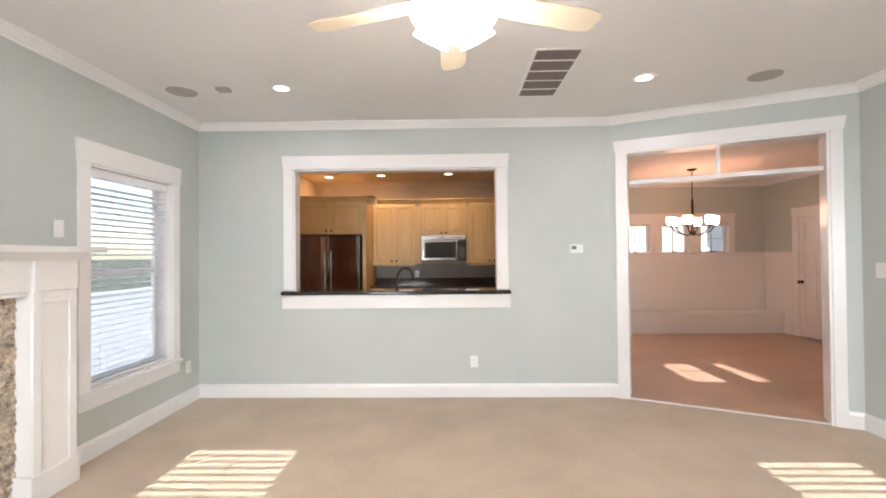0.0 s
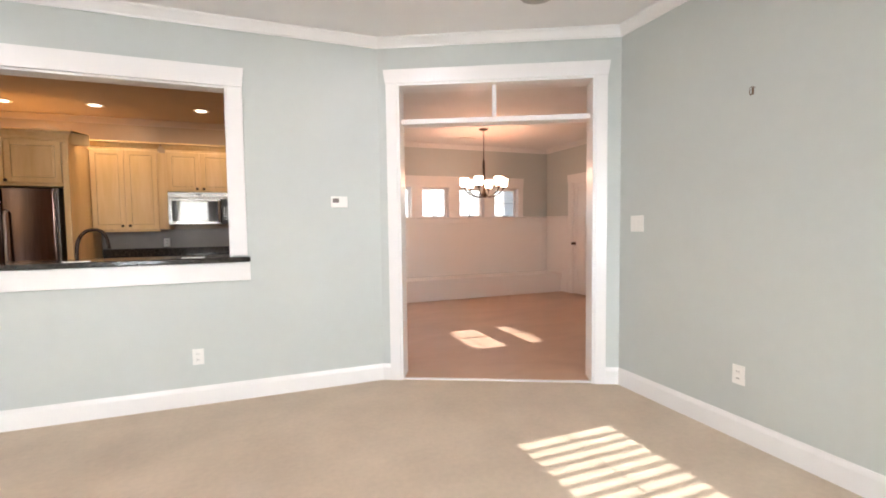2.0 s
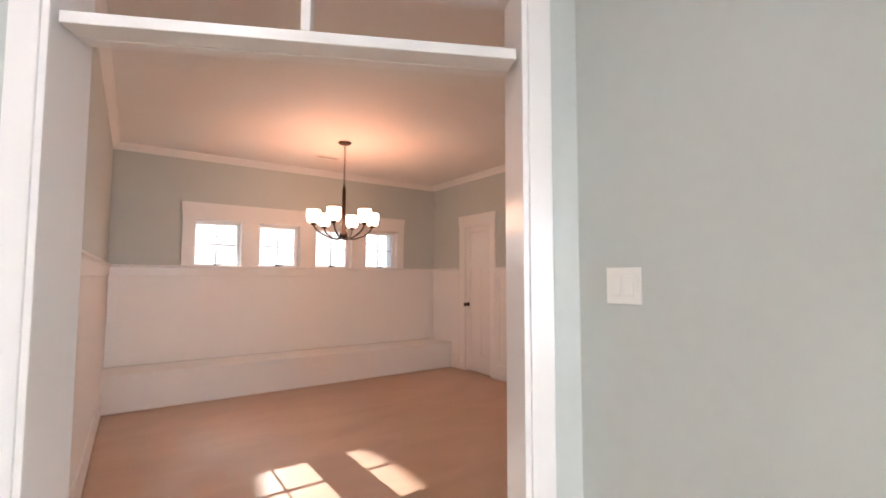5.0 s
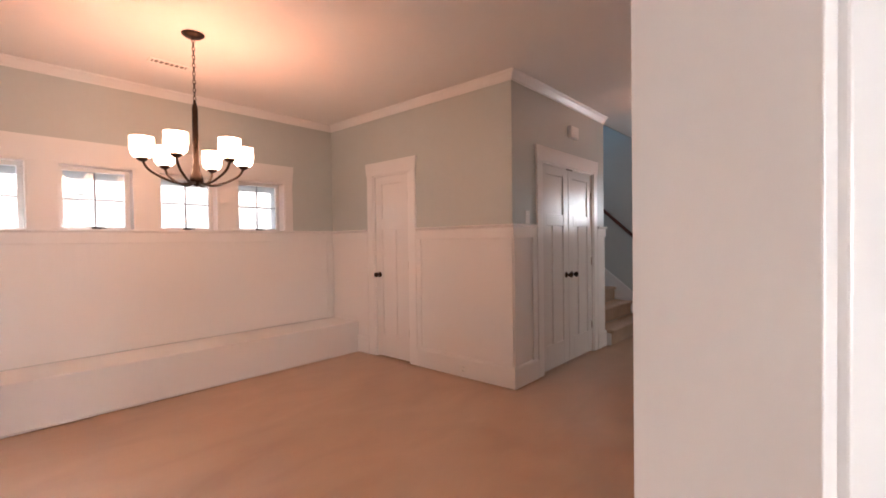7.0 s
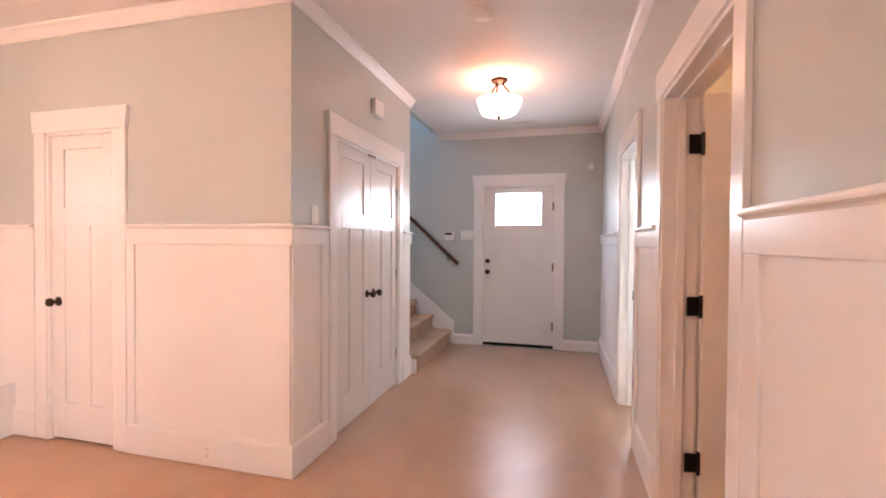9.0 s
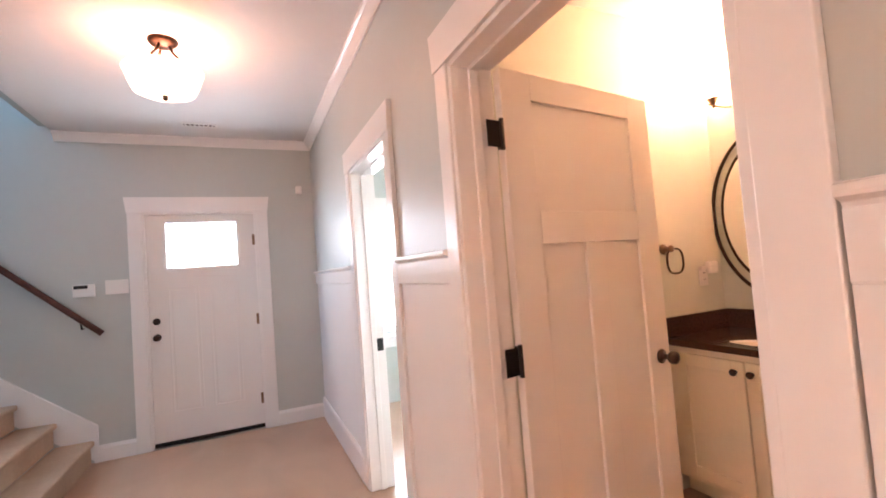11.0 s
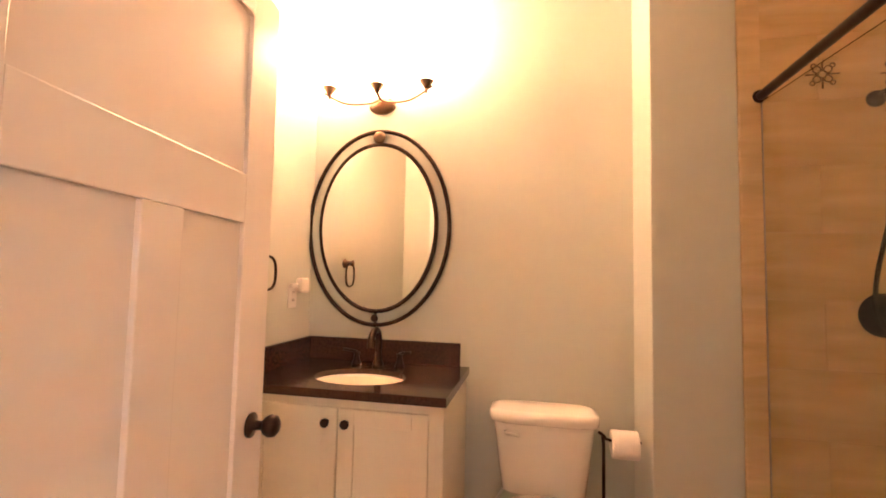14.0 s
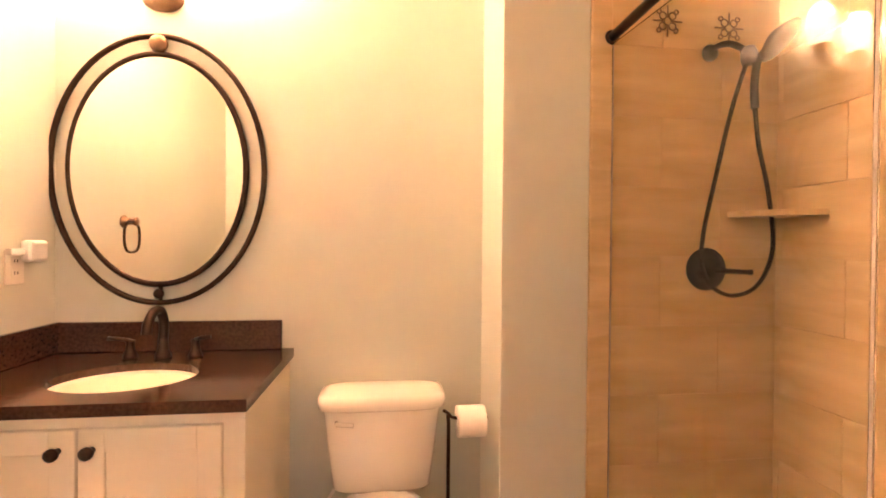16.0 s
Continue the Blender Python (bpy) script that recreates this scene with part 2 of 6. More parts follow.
def lathe(name, profile, m, place=(0, 0, 0), turn=None, seg=28, parent=None, smooth=True, squash=(1, 1)):
    """A turned body: profile of (radius, height) round the z axis."""
    bm = bmesh.new()
    rings = []
    for r, z in profile:
        if r < 1e-5:
            rings.append([bm.verts.new((0, 0, z))])
        else:
            rings.append([bm.verts.new((r * squash[0] * math.cos(2 * math.pi * i / seg), r * squash[1] * math.sin(2 * math.pi * i / seg), z)) for i in range(seg)])
    for a, b in zip(rings, rings[1:]):
        for i in range(seg):
            j = (i + 1) % seg
            if len(a) == 1 and len(b) == 1:
                continue
            if len(a) == 1:
                bm.faces.new((a[0], b[i], b[j]))
            elif len(b) == 1:
                bm.faces.new((a[i], a[j], b[0]))
            else:
                bm.faces.new((a[i], a[j], b[j], b[i]))
    t = Matrix.Translation(place) @ (turn or Matrix.Identity(4))
    bmesh.ops.transform(bm, matrix=t, verts=bm.verts)
    return mesh_of(name, bm, m, smooth, parent)


def tube(name, pts, r, m, parent=None, seg=10, radii=None, closed=False):
    """A round bar swept along points."""
    bm = bmesh.new()
    pts = [Vector(p) for p in pts]
    rings, up = [], None
    count = len(pts)
    for i, p in enumerate(pts):
        if closed:
            d = (pts[(i + 1) % count] - pts[i - 1]).normalized()
        else:
            d = (pts[min(i + 1, count - 1)] - pts[max(i - 1, 0)]).normalized()
        if up is None:
            up = Vector((0, 0, 1)) if abs(d.z) < 0.9 else Vector((1, 0, 0))
        side = d.cross(up).normalized()
        up = side.cross(d).normalized()
        rad = radii[i] if radii else r
        rings.append([bm.verts.new(p + rad * (math.cos(2 * math.pi * k / seg) * side + math.sin(2 * math.pi * k / seg) * up)) for k in range(seg)])
    pairs = list(zip(rings, rings[1:])) + ([(rings[-1], rings[0])] if closed else [])
    for a, b in pairs:
        for k in range(seg):
            bm.faces.new((a[k], a[(k + 1) % seg], b[(k + 1) % seg], b[k]))
    if not closed:
        bm.faces.new(rings[0]), bm.faces.new(rings[-1])
    return mesh_of(name, bm, m, True, parent)


def curve_pts(ctrl, n=24):
    """Points of a smooth line through control points (Catmull-Rom)."""
    c = [Vector(p) for p in ctrl]
    c = [2 * c[0] - c[1]] + c + [2 * c[-1] - c[-2]]
    out = []
    spans = len(c) - 3
    for k in range(spans):
        a, b, d, e = c[k:k + 4]
        for i in range(n // spans + 1):
            t = i / (n // spans + 1)
            out.append(0.5 * (2 * b + (d - a) * t + (2 * a - 5 * b + 4 * d - e) * t * t + (3 * b - a - 3 * d + e) * t ** 3))
    out.append(c[-2])
    return out


class Face:
    """A wall's face: an origin on the floor, the way along it and the way out of it into the room."""

    def __init__(self, origin, along, out):
        self.m = Matrix(((along[0], out[0], 0, origin[0]), (along[1], out[1], 0, origin[1]), (0, 0, 1, 0), (0, 0, 0, 1)))

    def box(self, name, s0, s1, o0, o1, z0, z1, m, bevel=0.003, parent=None):
        return box(name, (s0, o0, z0), (s1, o1, z1), m, bevel, parent, self.m)

    def boxes(self, name, items, m, bevel=0.003, parent=None):
        bm = bmesh.new()
        for s0, s1, o0, o1, z0, z1 in items:
            put_box(bm, (s0, o0, z0), (s1, o1, z1), bevel, self.m)
        return mesh_of(name, bm, m, parent=parent)

    def run(self, name, s0, s1, profile, m, parent=None, e0=0.0, e1=0.0):
        """A moulding of profile (out, z) along the wall; e0, e1: slopes of the mitres at its ends."""
        bm = bmesh.new()
        a = [bm.verts.new(self.m @ Vector((s0 + e0 * o, o, z))) for o, z in profile]
        b = [bm.verts.new(self.m @ Vector((s1 + e1 * o, o, z))) for o, z in profile]
        k = len(profile)
        for i in range(k):
            bm.faces.new((a[i], a[(i + 1) % k], b[(i + 1) % k], b[i]))
        bm.faces.new(a), bm.faces.new(b)
        return mesh_of(name, bm, m, parent=parent)

    def slab(self, name, s0, s1, thick, z0, z1, holes, m_in, m_out, m_side=None):
        """The wall itself: thickness behind the face, with openings (s0, s1, z0, z1) cut through."""
        bm = bmesh.new()
        ss = sorted({s0, s1, *[h[0] for h in holes], *[h[1] for h in holes]})
        zs = sorted({z0, z1, *[h[2] for h in holes], *[h[3] for h in holes]})
        ss, zs = [s for s in ss if s0 <= s <= s1], [z for z in zs if z0 <= z <= z1]

        def solid(i, k):
            if not (0 <= i < len(ss) - 1 and 0 <= k < len(zs) - 1):
                return False
            s, z = (ss[i] + ss[i + 1]) / 2, (zs[k] + zs[k + 1]) / 2
            return not any(h[0] < s < h[1] and h[2] < z < h[3] for h in holes)
        cache = {}

        def v(s, o, z):
            key = (round(s, 4), round(o, 4), round(z, 4))
            if key not in cache:
                cache[key] = bm.verts.new(self.m @ Vector((s, o, z)))
            return cache[key]

        def quad(index, *pts):
            f = bm.faces.new([v(*p) for p in pts])
            f.material_index = index
        for i in range(len(ss) - 1):
            for k in range(len(zs) - 1):
                if not solid(i, k):
                    continue
                a, b, c, d = ss[i], ss[i + 1], zs[k], zs[k + 1]
                quad(0, (a, 0, c), (b, 0, c), (b, 0, d), (a, 0, d))
                quad(1, (a, -thick, c), (a, -thick, d), (b, -thick, d), (b, -thick, c))
                if not solid(i - 1, k):
                    quad(2, (a, 0, c), (a, 0, d), (a, -thick, d), (a, -thick, c))
                if not solid(i + 1, k):
                    quad(2, (b, 0, c), (b, -thick, c), (b, -thick, d), (b, 0, d))
                if not solid(i, k - 1):
                    quad(2, (a, 0, c), (a, -thick, c), (b, -thick, c), (b, 0, c))
                if not solid(i, k + 1):
                    quad(2, (a, 0, d), (b, 0, d), (b, -thick, d), (a, -thick, d))
        return tagged(mesh_of(name, bm, [m_in, m_out, m_side or TRIM]), kind="structure", category="wall")

    def at(self, s, o, z):
        return self.m @ Vector((s, o, z))


def empty(name, label, category, place=(0, 0, 0), group="", kind=""):
    ob = new(name)
    ob.location = place
    ob.empty_display_size = 0.1
    return tagged(ob, label, category, group, kind)


def under(thing, *parts):
    """Hang parts, built in world places, under a thing that stands elsewhere."""
    inv = Matrix.Translation(thing.location).inverted()
    for p in parts:
        p.parent = thing
        p.matrix_parent_inverse = inv
    return thing

# ---- the plan ----
H, HD = 2.795, 2.745
HK, HB = 2.737, 2.77  # kitchen, bathroom and study
XW, XE, YN, YS = -2.59, 3.31, 4.54, -0.98
DA = radians(26.0)
LN = Face((XW, YN), (1, 0), (0, -1))
LD = Face((1.584, 4.54), (math.cos(DA), -math.sin(DA)), (-math.sin(DA), -math.cos(DA)))
LE = Face((XE, 3.698), (0, -1), (-1, 0))
LW = Face((XW, YS), (0, 1), (1, 0))
LS = Face((XW, YS), (1, 0), (0, 1))
WALL_D = 0.20
dd0 = LD.at(0, -WALL_D, 0)
DD = Face((dd0.x, dd0.y), (math.cos(DA), -math.sin(DA)), (math.sin(DA), math.cos(DA)))
DXW, DYN, DXE, CY, CX1 = 1.75, 8.50, 5.87, 5.85, 7.90
DN = Face((DXW, DYN), (1, 0), (0, -1))
DE = Face((DXE, DYN), (0, -1), (-1, 0))
DW = Face((DXW, 4.66), (0, 1), (1, 0))
CL = Face((DXE, CY), (1, 0), (0, -1))
FX, HY = 9.35, 3.895
HF = Face((FX, 9.0), (0, -1), (-1, 0))
HS = Face((3.36, HY), (1, 0), (0, 1))
BY, BXE, PY, PX0, PX1, SX = 1.80, 6.60, 2.12, 4.58, 4.98, 3.93
BS = Face((SX, BY), (1, 0), (0, 1))
BP = Face((SX, PY), (1, 0), (0, 1))
BE = Face((BXE, HY), (0, -1), (-1, 0))
BN = Face((SX, HY - 0.14), (1, 0), (0, -1))
SHW = Face((SX, PY - 0.05), (0, 1), (1, 0))
KN, KY0 = 7.95, 4.66
KB = Face((XW - 0.3, KN), (1, 0), (0, -1))
KW = Face((XW - 0.3, KY0), (0, 1), (1, 0))
KS = Face((XW - 0.3, KY0), (1, 0), (0, 1))
ST = Face((CX1, CY), (0, 1), (1, 0))


def structure(ob, label, category):
    return tagged(ob, label, category, kind="structure")


# floors
structure(box("floor_dining", (XW - 0.4, 3.2, -0.2), (FX + 0.02, 9.0, -0.006), FLOORW, 0), "tan wood floor of dining room and hall, satin sheen", "floor")
structure(box("floor_bath", (3.3, 0.3, -0.2), (FX + 0.02, 3.86, -0.008), FLOORW, 0), "tan floor of the bathroom and study", "floor")


def prism(name, pts, z0, z1, m):
    bm = bmesh.new()
    a = [bm.verts.new((x, y, z0)) for x, y in pts]
    b = [bm.verts.new((x, y, z1)) for x, y in pts]
    k = len(pts)
    for i in range(k):
        bm.faces.new((a[i], a[(i + 1) % k], b[(i + 1) % k], b[i]))
    bm.faces.new(a), bm.faces.new(b)
    return mesh_of(name, bm, m)


fa, fb = LD.at(-0.02, -0.02, 0), LD.at(1.935, -0.02, 0)
structure(prism("floor_living", [(XW - 0.02, YS - 0.02), (XE + 0.012, YS - 0.02), (XE + 0.012, fb.y), (fb.x, fb.y), (fa.x, fa.y), (fa.x, 4.6), (XW - 0.02, 4.6)], -0.2, 0.0, CARPET), "beige cut-pile carpet of the living room", "carpet")
ca, cb = LD.at(-0.02, -0.1, 0), LD.at(1.93, -0.1, 0)
structure(prism("ceiling_dining", [(1.66, ca.y + 0.02), (ca.x, ca.y), (cb.x, cb.y), (CX1, cb.y), (CX1, 8.6), (1.66, 8.6)], HD, H + 0.2, CEIL), "off-white painted ceiling of the dining room", "ceiling")

# the dining floor laid through the diagonal opening, up to the carpet's edge
lw, rw = LD.at(0.174, -0.02, 0), LD.at(1.707, -0.02, 0)
lb, rb = LD.at(0.174, -0.5, 0), LD.at(1.707, -0.5, 0)
structure(prism("floor_threshold", [(lw.x, lw.y), (rw.x, rw.y), (rb.x, rb.y), (lb.x, lb.y)], -0.05, 0.004, FLOORW), "tan wood floor under the wide opening", "floor")
structure(LD.box("trim_threshold", 0.174, 1.707, -0.035, 0.0, 0.0, 0.012, TRIM, 0.004), "thin pale threshold strip at the carpet edge", "threshold")

# ceilings
structure(box("ceiling_living", (XW - 0.05, YS - 0.05, H), (XE + 0.06, 4.6, H + 0.2), CEIL, 0), "off-white painted ceiling of the living room", "ceiling")
structure(box("ceiling_hall", (CX1, 3.86, HD), (FX + 0.05, CY + 0.1, H + 0.28), CEIL, 0), "off-white painted ceiling of the hall", "ceiling")
structure(box("ceiling_kitchen", (XW - 0.4, 4.61, HK), (1.66, 8.1, H + 0.2), KCEIL, 0), "kitchen ceiling with dim warm light put into its colour", "ceiling")
structure(box("ceiling_bath", (3.40, 0.3, HB), (FX + 0.05, 3.86, H + 0.2), CEIL, 0), "painted bathroom and study ceiling", "ceiling")
structure(box("ceiling_stair", (CX1 - 0.2, CY + 0.1, 5.3), (FX + 0.2, 9.2, 5.5), CEIL, 0), "ceiling over the stairwell", "ceiling")

# walls
LN.slab("wall_living_north", -0.15, 4.174 + 0.05, 0.12, 0, H + 0.1, [(-XW - 1.605, -XW + 0.465, 1.03, 2.31)], SAGE, BEIGE)["label"] = "sage green painted wall with a pass-through to the kitchen"
LD.slab("wall_diagonal", 0.0, 1.935, WALL_D, 0, H + 0.1, [(0.157, 1.724, -0.1, 2.436)], SAGE, SAGE)["label"] = "sage green diagonal wall with a wide cased opening"
LE.slab("wall_living_east", -0.06, 3.698 - YS + 0.15, 0.12, 0, H + 0.1, [], SAGE, CREAM)["label"] = "plain sage green painted wall"
WWIN = (3.16 - YS, 4.09 - YS, 0.50, 2.11)
LW.slab("wall_living_west", -0.15, YN - YS + 0.12, 0.16, 0, H + 0.1, [WWIN], SAGE, SIDING)["label"] = "sage green wall with a tall window beside the fireplace"
SWIN = [(-1.97 - XW, -1.09 - XW, 0.5, 2.24), (2.0 - XW, 2.78 - XW, 0.5, 2.15)]
LS.slab("wall_living_south", -0.15, XE - XW + 0.12, 0.16, 0, H + 0.1, SWIN, SAGE, SIDING)["label"] = "sage green wall with two windows"
DW4 = [(2.515, 3.055), (3.235, 3.765), (3.955, 4.485), (4.68, 5.215)]
DN.slab("wall_dining_north", -0.15, DXE - DXW + 0.15, 0.16, 0, H + 0.1, [(a - DXW, b - DXW, 1.415, 1.98) for a, b in DW4], SAGE, SIDING)["label"] = "sage green wall with four small high windows over white wainscot"
DE.slab("wall_dining_east", 0, DYN - CY, 0.12, 0, H + 0.1, [(0.81, 1.385, -0.1, 2.04)], SAGE, SAGE, SAGE)["label"] = "sage green wall over white panelled wainscot"
DW.slab("wall_dining_west", -0.1, DYN - 4.66 + 0.1, 0.12, 0, H + 0.1, [], SAGE, BEIGE)["label"] = "sage green painted wall"
CL.slab("wall_closet", 0.12, CX1 - DXE - 0.12, 0.12, 0, H + 0.1, [(0.50, 1.69, -0.1, 2.04)], SAGE, SAGE)["label"] = "sage green wall with a double closet door"
ST.slab("wall_stair_west", 0.0, 3.2, 0.12, 0, 5.4, [], SAGE, SAGE, SAGE)["label"] = "sage green stairwell wall"
HF.slab("wall_front", -0.1, 8.6, 0.16, 0, 5.4, [(9.0 - 5.363, 9.0 - 4.44, -0.1, 2.06), (9.0 - 3.52, 9.0 - 2.60, 0.72, 2.02)], SAGE, SIDING)["label"] = "sage green wall with the front door"
HS.slab("wall_hall_south", 0.0, 6.05, 0.14, 0, H + 0.1, [(5.135 - 3.36, 6.06 - 3.36, -0.1, 2.06), (6.82 - 3.36, 7.60 - 3.36, -0.1, 2.045)], SAGE, CREAM)["label"] = "sage green wall over white wainscot with two doorways"
BS.slab("wall_bath_south", 0.0, BXE - SX + 0.12, 0.12, 0, H + 0.1, [], CREAM, CREAM)["label"] = "pale painted bathroom wall behind the vanity"
structure(box("wall_bath_pier", (4.665, BY - 0.02, 0), (PX1, PY, H + 0.1), CREAM, 0.004), "pale painted pier beside the shower", "wall")
structure(box("wall_shower_back", (SX - 0.12, BY - 0.02, 0), (4.665, PY - 0.018, H + 0.1), GROUT, 0), "grout bed of the tiled shower wall", "wall")
structure(box("wall_shower_west", (SX - 0.12, PY - 0.018, 0), (SX - 0.018, HY - 0.13, H + 0.1), GROUT, 0), "grout bed of the tiled shower side wall", "wall")
BE.slab("wall_bath_east", 0.1, HY - BY + 0.1, 0.12, 0, H + 0.1, [], CREAM, CREAM)["label"] = "pale painted bathroom wall with a towel ring"
structure(box("wall_study_south", (6.7, 0.3, 0), (FX + 0.1, 0.42, H + 0.1), SAGE, 0), "sage green study wall", "wall")
# the gap between these two walls is an added, unseen opening for bluish light
structure(box("wall_stair_north", (CX1 - 0.15, 9.0, 0), (FX + 0.2, 9.15, 3.4), SAGE, 0), "sage green stairwell end wall", "wall")
structure(box("wall_stair_north_upper", (CX1 - 0.15, 9.0, 4.7), (FX + 0.2, 9.15, 5.4), SAGE, 0), "sage green stairwell wall over an added, unseen opening", "wall")
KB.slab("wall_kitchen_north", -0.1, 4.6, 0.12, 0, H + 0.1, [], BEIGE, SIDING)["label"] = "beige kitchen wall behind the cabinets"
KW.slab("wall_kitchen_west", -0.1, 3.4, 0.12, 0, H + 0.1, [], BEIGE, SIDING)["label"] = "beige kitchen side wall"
structure(box("wall_stair_header", (CX1, CY + 0.1, H + 0.0), (FX, CY + 0.2, 5.4), SAGE, 0), "wall over the hall ceiling edge in the stairwell", "wall")

# ---- mouldings ----
CROWN = lambda h: [(0, h - 0.074), (0.010, h - 0.074), (0.013, h - 0.062), (0.020, h - 0.054), (0.028, h - 0.044), (0.044, h - 0.024), (0.056, h - 0.015), (0.060, h - 0.010), (0.060, h + 0.015), (0, h + 0.015)]
BASE = lambda h: [(0, 0), (0.016, 0), (0.016, h - 0.03), (0.013, h - 0.02), (0.007, h - 0.008), (0.005, h), (0, h)]
CAP = [(0, 1.405), (0.018, 1.405), (0.022, 1.412), (0.036, 1.418), (0.038, 1.424), (0.038, 1.432), (0.030, 1.436), (0, 1.436)]


def crown(face, s0, s1, e0=0.0, e1=0.0, h=H):
    structure(face.run("trim_crown", s0, s1, CROWN(h), TRIM, None, e0, e1), "white crown moulding", "crown moulding")


def baseboard(face, s0, s1, h=0.135, e0=0.0, e1=0.0):
    structure(face.run("baseboard", s0, s1, BASE(h), TRIM, None, e0, e1), "white painted baseboard", "baseboard")


b26 = math.tan(DA / 2)
crown(LN, 0, 4.174, 1, -b26), crown(LD, 0, 1.92, b26, -math.tan(radians(45 - 13))), crown(LE, 0, 3.698 - YS, math.tan(radians(32)), -1), crown(LW, 0, YN - YS, 1, -1), crown(LS, 0, XE - XW, 1, -1)
crown(DN, 0, DXE - DXW, 1, -1, HD), crown(DE, 0, DYN - CY, 1, 1, HD), crown(CL, 0, CX1 - DXE, -1, 0, HD), crown(DW, 0, DYN - 4.66, 0, -1, HD), crown(DD, 0.02, 1.88, 0, 0, HD)
crown(HF, 9.0 - CY - 0.1, 9.0 - HY, 0, -1, HD), crown(HS, 0.10, FX - 3.36, 0, -1, HD)
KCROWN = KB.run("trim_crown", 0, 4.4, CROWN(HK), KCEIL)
structure(KCROWN, "kitchen crown moulding in the ceiling's warm-light tint", "crown moulding")
baseboard(LN, 0, 4.174, 0.135, 1, -b26), baseboard(LD, 0, 0.074), baseboard(LD, 1.807, 1.92, 0.135, 0, -math.tan(radians(32))), baseboard(LE, 0, 3.698 - YS, 0.135, math.tan(radians(32)), -1)
baseboard(LW, 2.9 - YS, YN - YS, 0.135, 0, -1), baseboard(LW, 0, 1.0 - YS), baseboard(LS, 0, XE - XW)
baseboard(HF, 9.0 - 5.76, 9.0 - 5.463), baseboard(HF, 9.0 - 4.34, 9.0 - HY, 0.135, 0, -1)


def wainscot(face, s0, s1, stiles, base=0.19, foot=0.0, e0=0.0, e1=0.0):
    """White panelling up to the chair rail: sheet, base, top rail, stiles and a moulded cap, each its own piece."""
    structure(face.run("trim_wainscot_panel", s0, s1, [(0, foot), (0.006, foot), (0.006, 1.41), (0, 1.41)], WAINS, None, e0, e1), "white painted wainscot panel", "wainscot")
    structure(face.run("trim_wainscot_rail", s0, s1, [(0.006, 1.315), (0.018, 1.315), (0.020, 1.318), (0.020, 1.405), (0.006, 1.405)], TRIM, None, e0, e1), "white wainscot top rail", "wainscot")
    structure(face.run("trim_chair_rail", s0, s1, CAP, TRIM, None, e0, e1), "white moulded chair rail", "chair rail")
    if base:
        structure(face.run("baseboard", s0, s1, [(0.006, foot), (0.024, foot), (0.024, foot + base - 0.02), (0.019, foot + base - 0.004), (0.017, foot + base), (0.006, foot + base)], TRIM, None, e0, e1), "tall white baseboard of the wainscot", "baseboard")
    for a, b in stiles:
        structure(face.box("trim_wainscot_stile", a, b, 0.006, 0.0185, foot + base, 1.315, TRIM, 0.002), "white wainscot stile", "wainscot")


wainscot(DN, 0, DXE - DXW, [(0.02, 0.10), (DXE - DXW - 0.10, DXE - DXW - 0.02)], 0.0, 0.36)
wainscot(DE, 0.0, 0.70, [(0.60, 0.70)], 0.19)
wainscot(DE, 1.49, DYN - CY, [(1.49, 1.55), (2.545, DYN - CY + 0.006)], 0.19, 0, 0, 1)
wainscot(CL, 0.0, 0.39, [(-0.006, 0.09), (0.31, 0.39)], 0.19, 0, -1, 0)
wainscot(CL, 1.80, CX1 - DXE, [(1.80, 1.86)], 0.19, 0, 0, 0.6)
wainscot(DW, 0.0, DYN - 4.66, [])
wainscot(DD, 1.81, 1.90, [])
wainscot(HS, 0.10, 5.035 - 3.36, [(1.58, 1.675)])
wainscot(HS, 6.155 - 3.36, 6.72 - 3.36, [])
wainscot(HS, 7.70 - 3.36, FX - 3.36, [(4.34, 4.42)])

# low boxed ledge under the dining windows
structure(box("trim_ledge", (DXW, 8.0, -0.006), (DXE, DYN - 0.0005, 0.355), TRIM, 0.006), "long low white boxed ledge under the dining windows", "ledge")
structure(box("trim_ledge_foot", (DXW, 7.985, 0), (DXE - 0.03, 8.0, 0.012), TRIM, 0.003), "thin white shoe moulding of the ledge", "trim")


def flared(face, name, s0, s1, z0, z1, o1, flare, m, parent=None, o0=0.0):
    """A head board whose top is a little wider than its foot."""
    bm = bmesh.new()
    pts = [(s0, z0), (s1, z0), (s1 + flare, z1), (s0 - flare, z1)]
    a = [bm.verts.new(face.m @ Vector((s, o0, z))) for s, z in pts]
    b = [bm.verts.new(face.m @ Vector((s, o1, z))) for s, z in pts]
    for i in range(4):
        bm.faces.new((a[i], a[(i + 1) % 4], b[(i + 1) % 4], b[i]))
    bm.faces.new(a), bm.faces.new(b)
    return mesh_of(name, bm, m, parent=parent)


